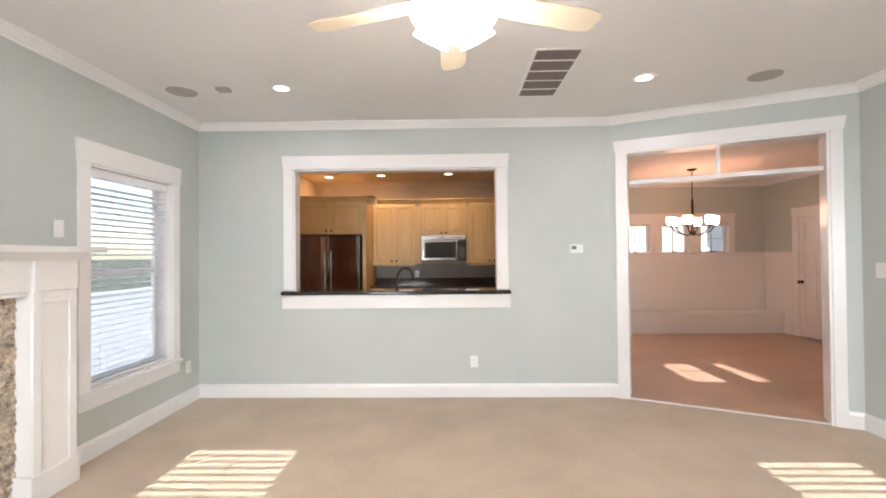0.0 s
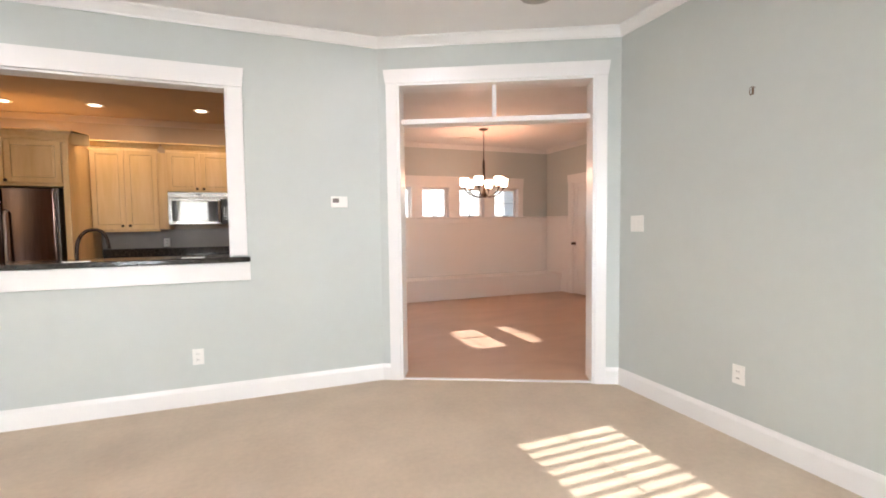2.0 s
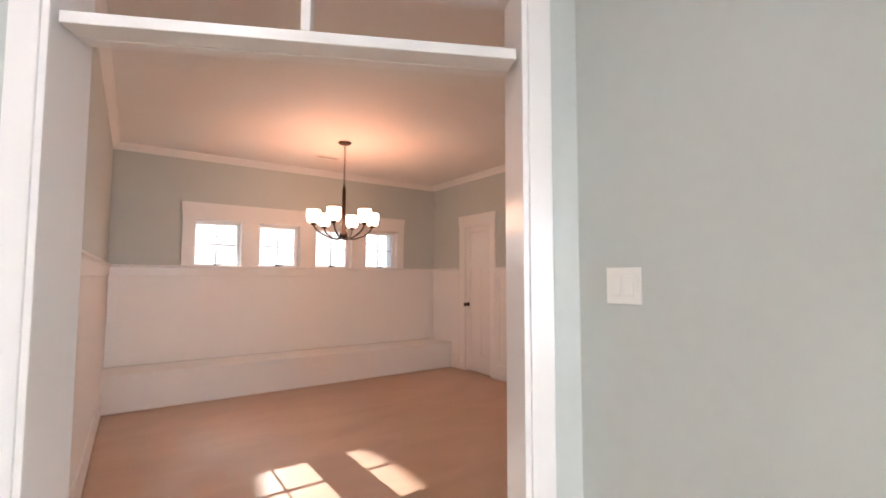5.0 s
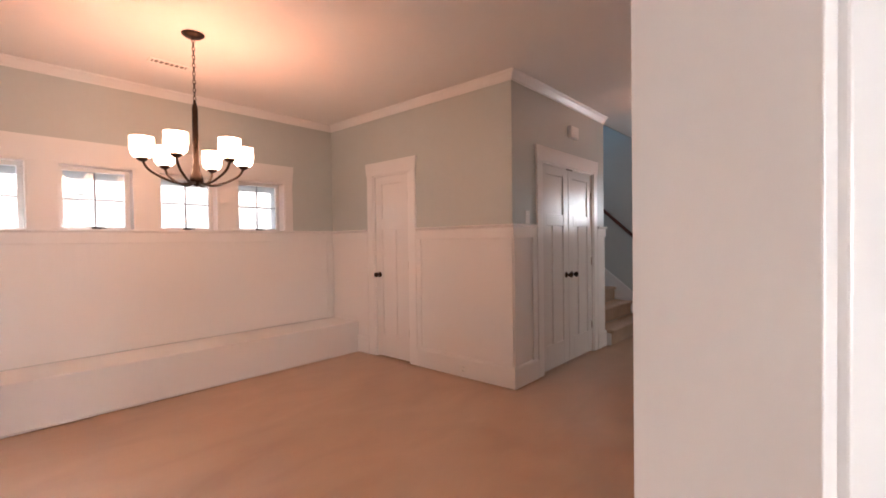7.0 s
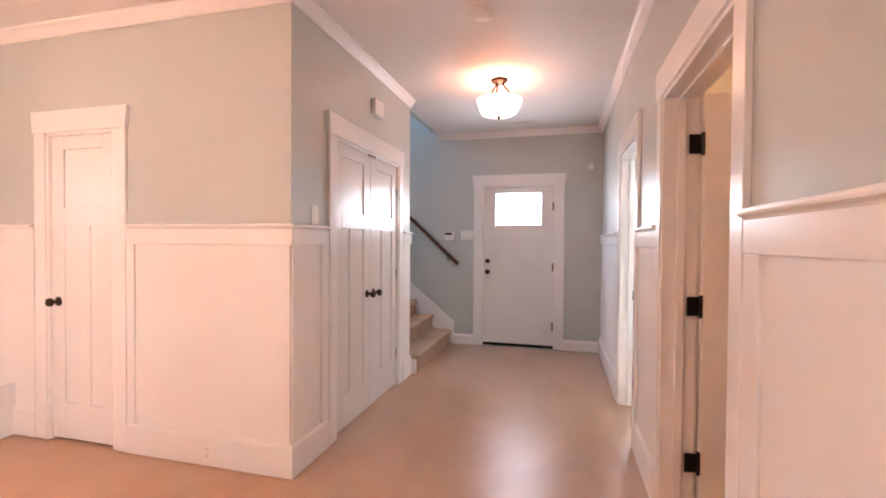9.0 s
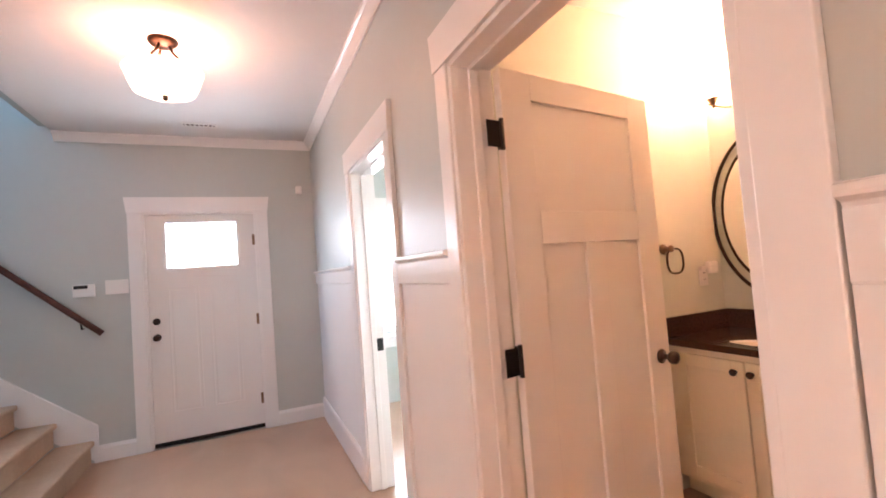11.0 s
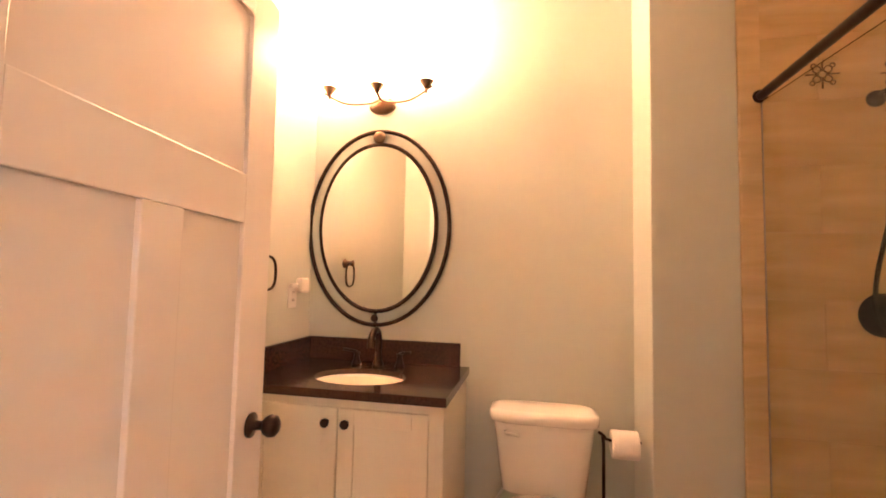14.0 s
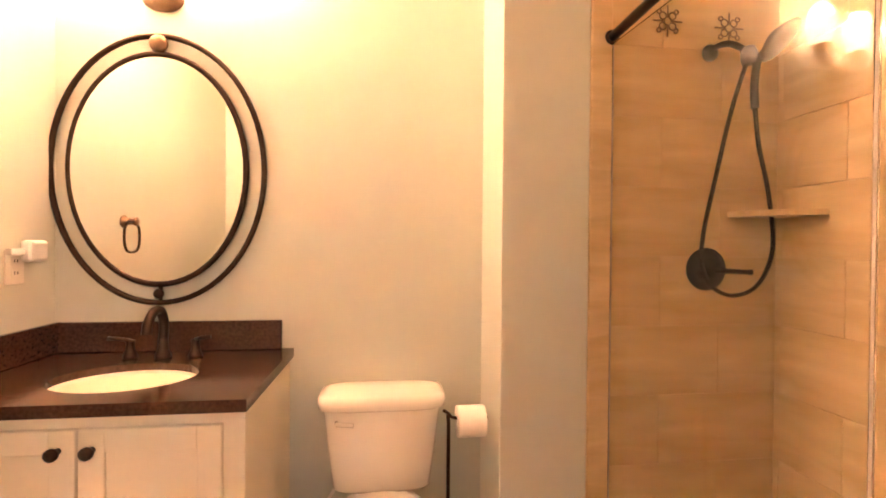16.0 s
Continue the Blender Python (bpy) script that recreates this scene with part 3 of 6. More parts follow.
def casing(face, s0, s1, h, label, leg=0.095, head=0.13, depth=0.14, foot=0.0, jamb=True, back=True, stop=True):
    """The white frame round an opening: jamb lining, legs and flared head."""
    it = [(s0 - leg, s0 - 0.004, 0, 0.021, foot, h), (s1 + 0.004, s1 + leg, 0, 0.021, foot, h)]
    structure(face.boxes("trim_casing", it, TRIM, 0.003), label, "casing")
    structure(flared(face, "trim_casing_head", s0 - leg - 0.004, s1 + leg + 0.004, h, h + head, 0.026, 0.016, TRIM), label, "casing")
    if jamb:
        t = 0.018
        it = [(s0 - 0.004, s0 + t, -depth - 0.004, 0.012, foot, h), (s1 - t, s1 + 0.004, -depth - 0.004, 0.012, foot, h), (s0 - 0.004, s1 + 0.004, -depth - 0.004, 0.012, h - t, h + 0.003)]
        if stop:
            it += [(s0 + t, s0 + t + 0.012, -depth * 0.62, -depth * 0.38, foot, h - t), (s1 - t - 0.012, s1 - t, -depth * 0.62, -depth * 0.38, foot, h - t), (s0 + t, s1 - t, -depth * 0.62, -depth * 0.38, h - t - 0.012, h - t)]
        structure(face.boxes("trim_jamb", it, TRIM, 0.002), "white door jamb lining", "jamb")


# wide opening with a two-light transom
casing(LD, 0.157, 1.724, 2.436, "white casing of the wide opening with transom", 0.09, 0.11, WALL_D, stop=False)
casing(DD, 0.157, 1.724, 2.436, "white casing of the wide opening, dining side", 0.09, 0.11, WALL_D, jamb=False)
structure(LD.boxes("trim_transom_bar", [(0.19, 1.69, -0.10, -0.004, 2.112, 2.152), (0.925, 0.957, -0.10, -0.004, 2.152, 2.404)], TRIM, 0.003), "white transom bar and mullion in the wide opening", "transom")
structure(LD.box("trim_transom_bead", 0.19, 1.69, -0.16, -0.104, 2.112, 2.14, TRIM, 0.002), "white transom bead", "transom")

# pass-through
PSL, PSR = -XW - 1.605, -XW + 0.465
structure(LN.boxes("trim_casing", [(PSL - 0.105, PSL - 0.002, 0, 0.021, 1.085, 2.315), (PSR + 0.002, PSR + 0.105, 0, 0.021, 1.085, 2.315), (PSL - 0.12, PSR + 0.12, 0, 0.024, 0.90, 1.035)], TRIM, 0.003), "white casing of the kitchen pass-through", "casing")
structure(flared(LN, "trim_casing_head", PSL - 0.105, PSR + 0.105, 2.315, 2.45, 0.027, 0.014, TRIM), "white casing head of the kitchen pass-through", "casing")
structure(LN.boxes("trim_jamb", [(PSL - 0.002, PSL + 0.015, -0.125, 0.012, 1.075, 2.31), (PSR - 0.015, PSR + 0.002, -0.125, 0.012, 1.075, 2.31), (PSL, PSR, -0.125, 0.012, 2.297, 2.312)], TRIM, 0.002), "white lining of the pass-through", "jamb")
tagged(LN.box("bar_counter", PSL - 0.125, PSR + 0.125, -0.34, 0.055, 1.038, 1.076, DGRANITE, 0.008), "polished black granite bar counter in the pass-through", "counter")

# ---- doors ----
def door_body(bm, w, h, t=0.035, st=0.115):
    top, mid_h, bot = 0.10, 0.12, 0.24
    up0 = 1.537
    put_box(bm, (st - 0.01, 0.011, bot - 0.01), (w - st + 0.01, t - 0.011, h - top + 0.01))
    rails = [((0, 0, 0), (st, t, h)), ((w - st, 0, 0), (w, t, h)), ((st, 0, h - top), (w - st, t, h)), ((st, 0, up0 - mid_h), (w - st, t, up0)), ((st, 0, 0), (w - st, t, bot)), ((w / 2 - 0.055, 0, bot), (w / 2 + 0.055, t, up0 - mid_h))]
    for lo, hi in rails:
        put_box(bm, lo, hi, 0.0025)


def knob(name, parent, place, out, m=BRONZE, r=0.028):
    """A round door knob on a rosette; out: the way it sticks out."""
    turn = Vector((0, 0, 1)).rotation_difference(Vector(out)).to_matrix().to_4x4()
    return lathe(name, [(0, 0), (r * 1.1, 0), (r * 1.1, 0.006), (r * 0.45, 0.012), (r * 0.4, 0.032), (r * 0.8, 0.040), (r, 0.052), (r * 0.92, 0.066), (r * 0.55, 0.074), (0, 0.076)], m, place, turn, 20, parent)


def hinge(parent, place, m, tall=0.09):
    """A butt hinge: two leaves with rounded ends and a knuckle. Leaf along x and y, pin along z."""
    bm = bmesh.new()
    put_box(bm, (-0.002, 0, -tall / 2), (0.030, 0.003, tall / 2), 0.001)
    put_box(bm, (-0.030, 0, -tall / 2), (0.002, 0.003, tall / 2), 0.001)
    ob = mesh_of("hinge", bm, m, parent=parent)
    bm = bmesh.new()
    bm.from_mesh(ob.data)
    bmesh.ops.create_cone(bm, cap_ends=True, segments=10, radius1=0.007, radius2=0.007, depth=tall + 0.012, matrix=Matrix.Translation((0, 0.006, 0)))
    bm.to_mesh(ob.data)
    bm.free()
    ob.location = place
    return ob


def door(label, w, h, m, knob_x=None, knob_sides=(1, -1), hinges=(), hinge_mat=NICKEL, hinge_x=0.0, group="", name="door", stile=0.115):
    """A three-panel craftsman door, standing on its hinge-side corner."""
    ob = empty(name, label, "door", group=group)
    bm = bmesh.new()
    door_body(bm, w, h, 0.035, stile)
    mesh_of("slab", bm, DOORW, parent=ob)
    if knob_x is not None:
        for sd in knob_sides:
            knob("knob", ob, (knob_x, 0.0175 + sd * 0.0175, 0.925 - 0.012), (0, sd, 0))
    for z in hinges:
        hinge(ob, (hinge_x, 0.036, z), hinge_mat)
    ob.matrix_world = m
    return ob


# closed door in the dining room's east wall (its room face looks to -x)
casing(DE, 0.81, 1.385, 2.04, "white casing of the dining room door", 0.10, 0.14, 0.12, stop=False)
d1 = door("closed white three-panel door with a dark bronze knob", 0.565, 2.02, pose(DXE + 0.010, 8.5 - 0.815, 0.012, 0, 0, -90), 0.065, (-1,), (), NICKEL)
for z in (0.30, 1.03, 1.77):
    hinge(d1, (0.562, -0.009, z), NICKEL, 0.085)
# unseen panel, added to keep sky light from showing under the door
structure(box("wall_leak_blocker", (DXE + 0.20, 6.9, -0.05), (DXE + 0.26, 7.9, 2.3), SAGE, 0), "unseen panel behind the dining room door that blocks a light leak", "wall")
# double closet doors
casing(CL, 0.50, 1.69, 2.04, "white casing of the double closet doors", 0.10, 0.14, 0.12, stop=False)
for k in (0, 1):
    x0 = DXE + 0.503 + k * 0.593
    dd = door("closed white three-panel closet door with bronze knob", 0.589, 2.02, pose(x0, CY + 0.008, 0.012), 0.53 if k == 0 else 0.06, (-1,), (), NICKEL, group="closet doors")
    for z in (0.30, 1.03, 1.77):
        hinge(dd, (0.0 if k == 0 else 0.589, -0.007, z), BRONZE_L if k else NICKEL, 0.085)
tagged(CL.box("door_catch", 1.03, 1.16, 0.0, 0.012, 2.012, 2.024, BRONZE, 0.002), "small dark catch over the closet doors", "catch")
# bathroom door, swung open into the room
casing(HS, 5.135 - 3.36, 6.06 - 3.36, 2.06, "white casing of the bathroom doorway", 0.095, 0.14, 0.14)
casing(BN, 5.135 - SX, 6.06 - SX, 2.06, "white casing of the bathroom doorway, inner side", 0.08, 0.10, 0.14, jamb=False)
bd = door("open white three-panel bathroom door with dark knobs", 0.845, 2.038, pose(6.036, HY - 0.150, 0.012, 0, 0, -81.9) @ Matrix.Translation((0.012, -0.018, 0)), 0.78, (1, -1), (), stile=0.14)
for z in (0.28, 1.03, 1.80):
    bm = bmesh.new()
    put_box(bm, (-0.072, 0.000, z - 0.046), (-0.002, 0.004, z + 0.046), 0.0015)
    put_box(bm, (-0.0035, -0.004, z - 0.046), (-0.0005, 0.034, z + 0.046), 0.0015)
    bmesh.ops.create_cone(bm, cap_ends=True, segments=12, radius1=0.0085, radius2=0.0085, depth=0.108, matrix=Matrix.Translation((-0.010, -0.002, z)))
    mesh_of("hinge", bm, BLACK, parent=bd)
# study doorway
casing(HS, 6.82 - 3.36, 7.60 - 3.36, 2.045, "white casing of the study doorway", 0.10, 0.14, 0.14)
tagged(box("strike_plate", (7.574, HY - 0.13, 0.87), (7.584, HY - 0.06, 0.95), BLACK, 0.002), "black strike plate on the study door jamb", "strike plate")
# front door
casing(HF, 9.0 - 5.363, 9.0 - 4.44, 2.06, "white casing of the front door", 0.105, 0.135, 0.16, foot=0.0)
fd = empty("front_door", "closed white front door with a high rectangular window", "door", (FX + 0.03, 5.35, 0.03))
fw, fh = 0.90, 2.01
bm = bmesh.new()
g0, g1, gz0, gz1 = 0.165, 0.74, 1.53, 1.935
for lo, hi in (((0, 0, 0), (g0, 0.045, fh)), ((g1, 0, 0), (fw, 0.045, fh)), ((g0, 0, gz1), (g1, 0.045, fh)), ((g0, 0, 0), (g1, 0.045, gz0))):
    put_box(bm, lo, hi, 0.0)
for lo, hi in (((g0 - 0.025, -0.012, gz0 - 0.025), (g0, 0.0, gz1 + 0.025)), ((g1, -0.012, gz0 - 0.025), (g1 + 0.025, 0.0, gz1 + 0.025)), ((g0, -0.012, gz1), (g1, 0.0, gz1 + 0.025)), ((g0, -0.012, gz0 - 0.025), (g1, 0.0, gz0))):
    put_box(bm, lo, hi, 0.003)
for a, b in ((0.16, 0.405), (0.485, 0.73)):
    put_box(bm, (a + 0.03, -0.0045, 0.28), (b - 0.03, 0, 1.33), 0.004)
    for lo, hi in (((a, -0.006, 0.25), (a + 0.012, 0, 1.36)), ((b - 0.012, -0.006, 0.25), (b, 0, 1.36)), ((a, -0.006, 0.25), (b, 0, 0.262)), ((a, -0.006, 1.348), (b, 0, 1.36))):
        put_box(bm, lo, hi, 0.0015)
slabm = mesh_of("slab", bm, DOORW, parent=fd)
pane = box("pane", (g0, 0.018, gz0), (g1, 0.026, gz1), PANE, 0, fd)
pane.visible_shadow = False
sweep = box("sweep", (0.0, -0.010, -0.022), (fw, 0.04, 0.012), BLACK, 0.003, fd)
knob("knob", fd, (0.065, 0, 0.925), (0, -1, 0))
lathe("deadbolt", [(0, 0), (0.03, 0), (0.03, 0.012), (0.022, 0.018), (0.012, 0.02), (0.012, 0.034), (0, 0.036)], BRONZE, (0.065, 0, 1.065), Matrix.Rotation(radians(90), 4, "X"), 20, fd)
for z in (0.25, 1.0, 1.76):
    hinge(fd, (fw + 0.004, -0.006, z), BRONZE_L, 0.1)
fd.matrix_world = pose(FX + 0.03, 5.355, 0.03, 0, 0, -90)
structure(box("trim_sill_front", (FX - 0.012, 4.44, 0.0), (FX + 0.15, 5.363, 0.007), NICKEL, 0.003), "pale metal sill of the front door", "sill")

# ---- windows ----
def blind(face, s0, s1, z0, z1, o, label, tilt=12, separate=True):
    """A white two-inch blind: head rail, slats, bottom rail, ladder cords."""
    b = empty("window_blind", label, "blind", face.at((s0 + s1) / 2, o, z0))
    parts = [face.box("headrail", s0, s1, o - 0.03, o + 0.035, z1 - 0.065, z1, SLAT, 0.003), face.box("bottom_rail", s0 + 0.005, s1 - 0.005, o - 0.025, o + 0.025, z0, z0 + 0.018, SLAT, 0.003)]
    n = int((z1 - z0 - 0.1) / 0.0455)
    bm = bmesh.new()
    put_box(bm, (s0 + 0.006, -0.025, -0.0014), (s1 - 0.006, 0.025, 0.0014), 0.0)
    me = bpy.data.meshes.new("slat")
    bm.to_mesh(me), bm.free()
    me.materials.append(SLAT)
    if separate:
        for k in range(n):
            ob = new("slat", me)
            ob.matrix_world = face.m @ Matrix.Translation((0, o, z0 + 0.04 + k * 0.0455)) @ Matrix.Rotation(radians(tilt), 4, "X")
            parts.append(ob)
    else:
        bm = bmesh.new()
        for k in range(n):
            put_box(bm, (s0 + 0.006, -0.025, -0.0014), (s1 - 0.006, 0.025, 0.0014), 0, face.m @ Matrix.Translation((0, o, z0 + 0.04 + k * 0.0455)) @ Matrix.Rotation(radians(tilt), 4, "X"))
        parts.append(mesh_of("slats", bm, SLAT))
    for s in (s0 + 0.12, s1 - 0.12):
        parts.append(tube("cord", [face.at(s, o + 0.027, z0 + 0.01), face.at(s, o + 0.027, z1 - 0.05)], 0.0012, SLAT, seg=5))
    under(b, *parts)
    return b


def sash(face, s0, s1, z0, z1, o, label, cols=1, rows=1, meet=None, frame=0.045, bar=0.016, m=None):
    """A window's sashes, panes and glazing bars, set back in its opening."""
    w = empty("window_sash", label, "window", face.at((s0 + s1) / 2, o, z0), kind="structure")
    it = [(s0, s0 + frame, o, o + 0.04, z0, z1), (s1 - frame, s1, o, o + 0.04, z0, z1), (s0 + frame, s1 - frame, o, o + 0.04, z0, z0 + frame), (s0 + frame, s1 - frame, o, o + 0.04, z1 - frame, z1)]
    a, b, c, d = s0 + frame, s1 - frame, z0 + frame, z1 - frame
    if meet:
        it.append((a, b, o, o + 0.04, meet - 0.025, meet + 0.025))
    for k in range(1, cols):
        s = a + (b - a) * k / cols
        it.append((s - bar / 2, s + bar / 2, o + 0.012, o + 0.03, c, d))
    for k in range(1, rows):
        z = c + (d - c) * k / rows
        it.append((a, b, o + 0.013, o + 0.029, z - bar / 2, z + bar / 2))
    parts = [face.boxes("frame", it[:4 + bool(meet)], TRIM, 0.002)]
    if it[4 + bool(meet):]:
        parts.append(face.boxes("glazing_bar", it[4 + bool(meet):], m or TRIM, 0.002))
    p = face.box("pane", a, b, o + 0.019, o + 0.0225, c, d, PANE, 0)
    p.visible_shadow = False
    parts.append(p)
    under(w, *parts)
    return w


def window_trim(face, s0, s1, z0, z1, label, leg=0.10, depth=0.16):
    structure(face.boxes("trim_window_casing", [(s0 - leg, s0 - 0.003, 0, 0.021, z0 - 0.02, z1 + 0.003), (s1 + 0.003, s1 + leg, 0, 0.021, z0 - 0.02, z1 + 0.003), (s0 - leg - 0.015, s1 + leg + 0.015, 0, 0.045, z0 - 0.045, z0 - 0.02), (s0 - leg, s1 + leg, 0, 0.02, z0 - 0.14, z0 - 0.046)], TRIM, 0.003), label, "window casing")
    structure(flared(face, "trim_window_head", s0 - leg - 0.002, s1 + leg + 0.002, z1 + 0.003, z1 + 0.16, 0.026, 0.016, TRIM), label, "window casing")
    structure(face.boxes("trim_window_jamb", [(s0 - 0.003, s0 + 0.014, -depth, 0.01, z0, z1), (s1 - 0.014, s1 + 0.003, -depth, 0.01, z0, z1), (s0, s1, -depth, 0.01, z1 - 0.014, z1 + 0.003), (s0, s1, -depth, 0.02, z0 - 0.02, z0 + 0.002)], TRIM, 0.002), "white window lining", "window lining")


a, b, c, d = WWIN
window_trim(LW, a, b, c, d, "white casing of the tall living room window")
sash(LW, a + 0.014, b - 0.014, c, d - 0.014, -0.15, "white double-hung window with clear panes", 1, 1, 1.32)
blind(LW, a + 0.018, b - 0.018, c + 0.006, d - 0.018, -0.055, "white two-inch horizontal blind, lowered and tilted open", 13)
for a, b, c, d in SWIN:
    window_trim(LS, a, b, c, d, "white casing of a south window")
    sash(LS, a + 0.014, b - 0.014, c, d - 0.014, -0.15, "white double-hung window with a centre bar", 2, 1, 1.32)
    blind(LS, a + 0.018, b - 0.018, c + 0.006, d - 0.018, -0.055, "white two-inch blind, slats open", -11, False)

# four high windows of the dining room, in one white surround
wx = [(p - DXW, q - DXW) for p, q in DW4]
it = [(2.415 - DXW, wx[0][0] - 0.004, 0, 0.021, 1.436, 1.985)]
for (p, q), (r, s) in zip(wx, wx[1:]):
    it.append((q + 0.004, r - 0.004, 0, 0.021, 1.436, 1.985))
it.append((wx[-1][1] + 0.004, 5.312 - DXW, 0, 0.021, 1.436, 1.985))
structure(DN.boxes("trim_window_casing", it, TRIM, 0.002), "white surround of the row of four small windows", "window casing")
structure(flared(DN, "trim_window_head", 2.415 - DXW, 5.312 - DXW, 1.985, 2.172, 0.026, 0.016, TRIM), "white head board over the four small windows", "window casing")
for p, q in wx:
    structure(DN.boxes("trim_window_jamb", [(p - 0.004, p + 0.012, -0.155, 0.018, 1.415, 1.98), (q - 0.012, q + 0.004, -0.155, 0.018, 1.415, 1.98), (p, q, -0.155, 0.018, 1.968, 1.984), (p, q, -0.155, 0.02, 1.405, 1.425)], TRIM, 0.002), "white lining of a small window", "window lining")
    w = sash(DN, p + 0.012, q - 0.012, 1.42, 1.968, -0.13, "small white casement window, slim bars greyed as if backlit", 2, 2, None, 0.036, 0.013, BARW)
    crank = empty("window_crank", "small dark bronze casement crank", "crank", DN.at((p + q) / 2, -0.08, 1.44), "dining window cranks")
    under(crank, DN.box("base", (p + q) / 2 - 0.035, (p + q) / 2 + 0.035, -0.085, -0.05, 1.44, 1.458, BRONZE, 0.004), tube("handle", [DN.at((p + q) / 2 - 0.03, -0.05, 1.452), DN.at((p + q) / 2 + 0.02, -0.03, 1.45), DN.at((p + q) / 2 + 0.06, -0.035, 1.448)], 0.005, BRONZE))
# study window, with a blind
a, b, c, d = 9.0 - 3.52, 9.0 - 2.60, 0.72, 2.02
window_trim(HF, a, b, c, d, "white casing of the study window")
sash(HF, a + 0.014, b - 0.014, c, d - 0.014, -0.15, "white double-hung study window", 1, 1, 1.37)
blind(HF, a + 0.018, b - 0.018, c + 0.006, d - 0.018, -0.055, "white two-inch blind of the study window", 5, False)

# ---- small wall fittings ----
def plate(face, s, z, label, w=0.075, h=0.115, kind="outlet", o=0.0):
    """A wall plate with a rocker, toggles or a receptacle."""
    names = {"outlet": "wall_outlet", "switch": "light_switch", "double": "light_switch"}
    ob = empty(names[kind], label, "outlet" if kind == "outlet" else "switch", face.at(s, o, z))
    parts = [face.box("plate", s - w / 2, s + w / 2, o, o + 0.006, z - h / 2, z + h / 2, PLASTIC, 0.0025)]
    if kind == "outlet":
        parts += [face.box("receptacle", s - 0.017, s + 0.017, o + 0.006, o + 0.009, z + dz - 0.014, z + dz + 0.014, PLASTIC, 0.003) for dz in (-0.02, 0.02)]
        slots = face.boxes("slots", [(s + dx - 0.0015, s + dx + 0.0015, o + 0.009, o + 0.0095, z + dz - 0.005, z + dz + 0.005) for dx in (-0.006, 0.006) for dz in (-0.02, 0.02)], DARK, 0)
        slots["kind"] = "stuff"
        parts.append(slots)
    else:
        n = 2 if kind == "double" else 1
        for k in range(n):
            c0 = s + (k - (n - 1) / 2) * 0.046
            parts.append(face.box("rocker", c0 - 0.0165, c0 + 0.0165, o + 0.006, o + 0.010, z - 0.033, z + 0.033, PLASTIC, 0.003))
    return under(ob, *parts)


plate(LN, 0.215 - XW, 0.355, "white wall outlet low on the sage wall")
plate(LE, 3.698 - 2.72, 0.385, "white wall outlet low on the sage wall")
plate(LE, 3.698 - 3.52, 1.285, "white double rocker switch plate", 0.125, 0.12, "double")
plate(LW, 4.35 - YS, 0.36, "white wall outlet beside the tall window")
plate(LW, 2.92 - YS, 1.63, "white wall plate over the mantel", 0.075, 0.115, "switch")
plate(DE, 8.5 - 6.39, 0.085, "white outlet set in the baseboard", 0.11, 0.07, "outlet", 0.024)
plate(CL, 0.245, 1.50, "white switch plate by the closet", 0.075, 0.115, "switch")
plate(CL, 0.33, 0.19 + 0.07, "white outlet low on the wainscot", 0.07, 0.1, "outlet", 0.0065)
plate(HF, 9.0 - 5.56, 1.428, "white triple switch plate by the front door", 0.165, 0.12, "double")
th = empty("thermostat", "white digital thermostat on the sage wall", "thermostat", LN.at(1.25 - XW, 0, 1.484))
under(th, LN.box("body", 1.185 - XW, 1.315 - XW, 0, 0.028, 1.440, 1.528, PLASTIC, 0.006), LN.box("display", 1.20 - XW, 1.247 - XW, 0.028, 0.0295, 1.478, 1.512, VENTG, 0.001), LN.boxes("buttons", [(1.27 - XW, 1.30 - XW, 0.028, 0.031, z, z + 0.006) for z in (1.482, 1.495, 1.508)], PLASTIC, 0.001))
al = empty("alarm_panel", "white alarm keypad with a dark display", "keypad", HF.at(9.0 - 5.79, 0, 1.417))
under(al, HF.box("body", 9.0 - 5.86, 9.0 - 5.71, 0, 0.03, 1.36, 1.465, PLASTIC, 0.006), HF.box("display", 9.0 - 5.85, 9.0 - 5.755, 0.03, 0.0315, 1.43, 1.458, DARK, 0.001))
chime = empty("door_chime", "white door chime box high on the wall", "door chime", CL.at(1.165, 0, 2.36))
under(chime, CL.box("body", 1.07, 1.25, 0, 0.045, 2.355, 2.475, PLASTIC, 0.008))
mo = empty("motion_sensor", "small white motion sensor near the ceiling corner", "sensor", HF.at(9.0 - 4.03, 0, 2.26))
under(mo, HF.box("body", 9.0 - 4.06, 9.0 - 4.0, 0, 0.05, 2.22, 2.30, PLASTIC, 0.012))
hk = empty("wall_hook", "small brass picture hook on the bare wall", "hook", LE.at(3.698 - 2.68, 0, 2.02))
under(hk, LE.box("strap", 1.013, 1.025, 0, 0.004, 2.005, 2.045, BRONZE_L, 0.001), tube("wire", [LE.at(1.019, 0.004, 2.015), LE.at(1.019, 0.022, 2.0), LE.at(1.019, 0.03, 2.015), LE.at(1.019, 0.024, 2.03)], 0.0025, BRONZE_L), tube("loop", [LE.at(1.0, 0.006, 2.04), LE.at(1.019, 0.01, 2.05), LE.at(1.038, 0.006, 2.04)], 0.002, BRONZE_L))
pin = empty("wall_nail", "small bare nail in the sage green wall", "nail", LN.at(0.905 - XW, 0, 2.02))
under(pin, LN.box("head", 0.90 - XW, 0.91 - XW, 0, 0.012, 2.015, 2.027, NICKEL, 0.002))

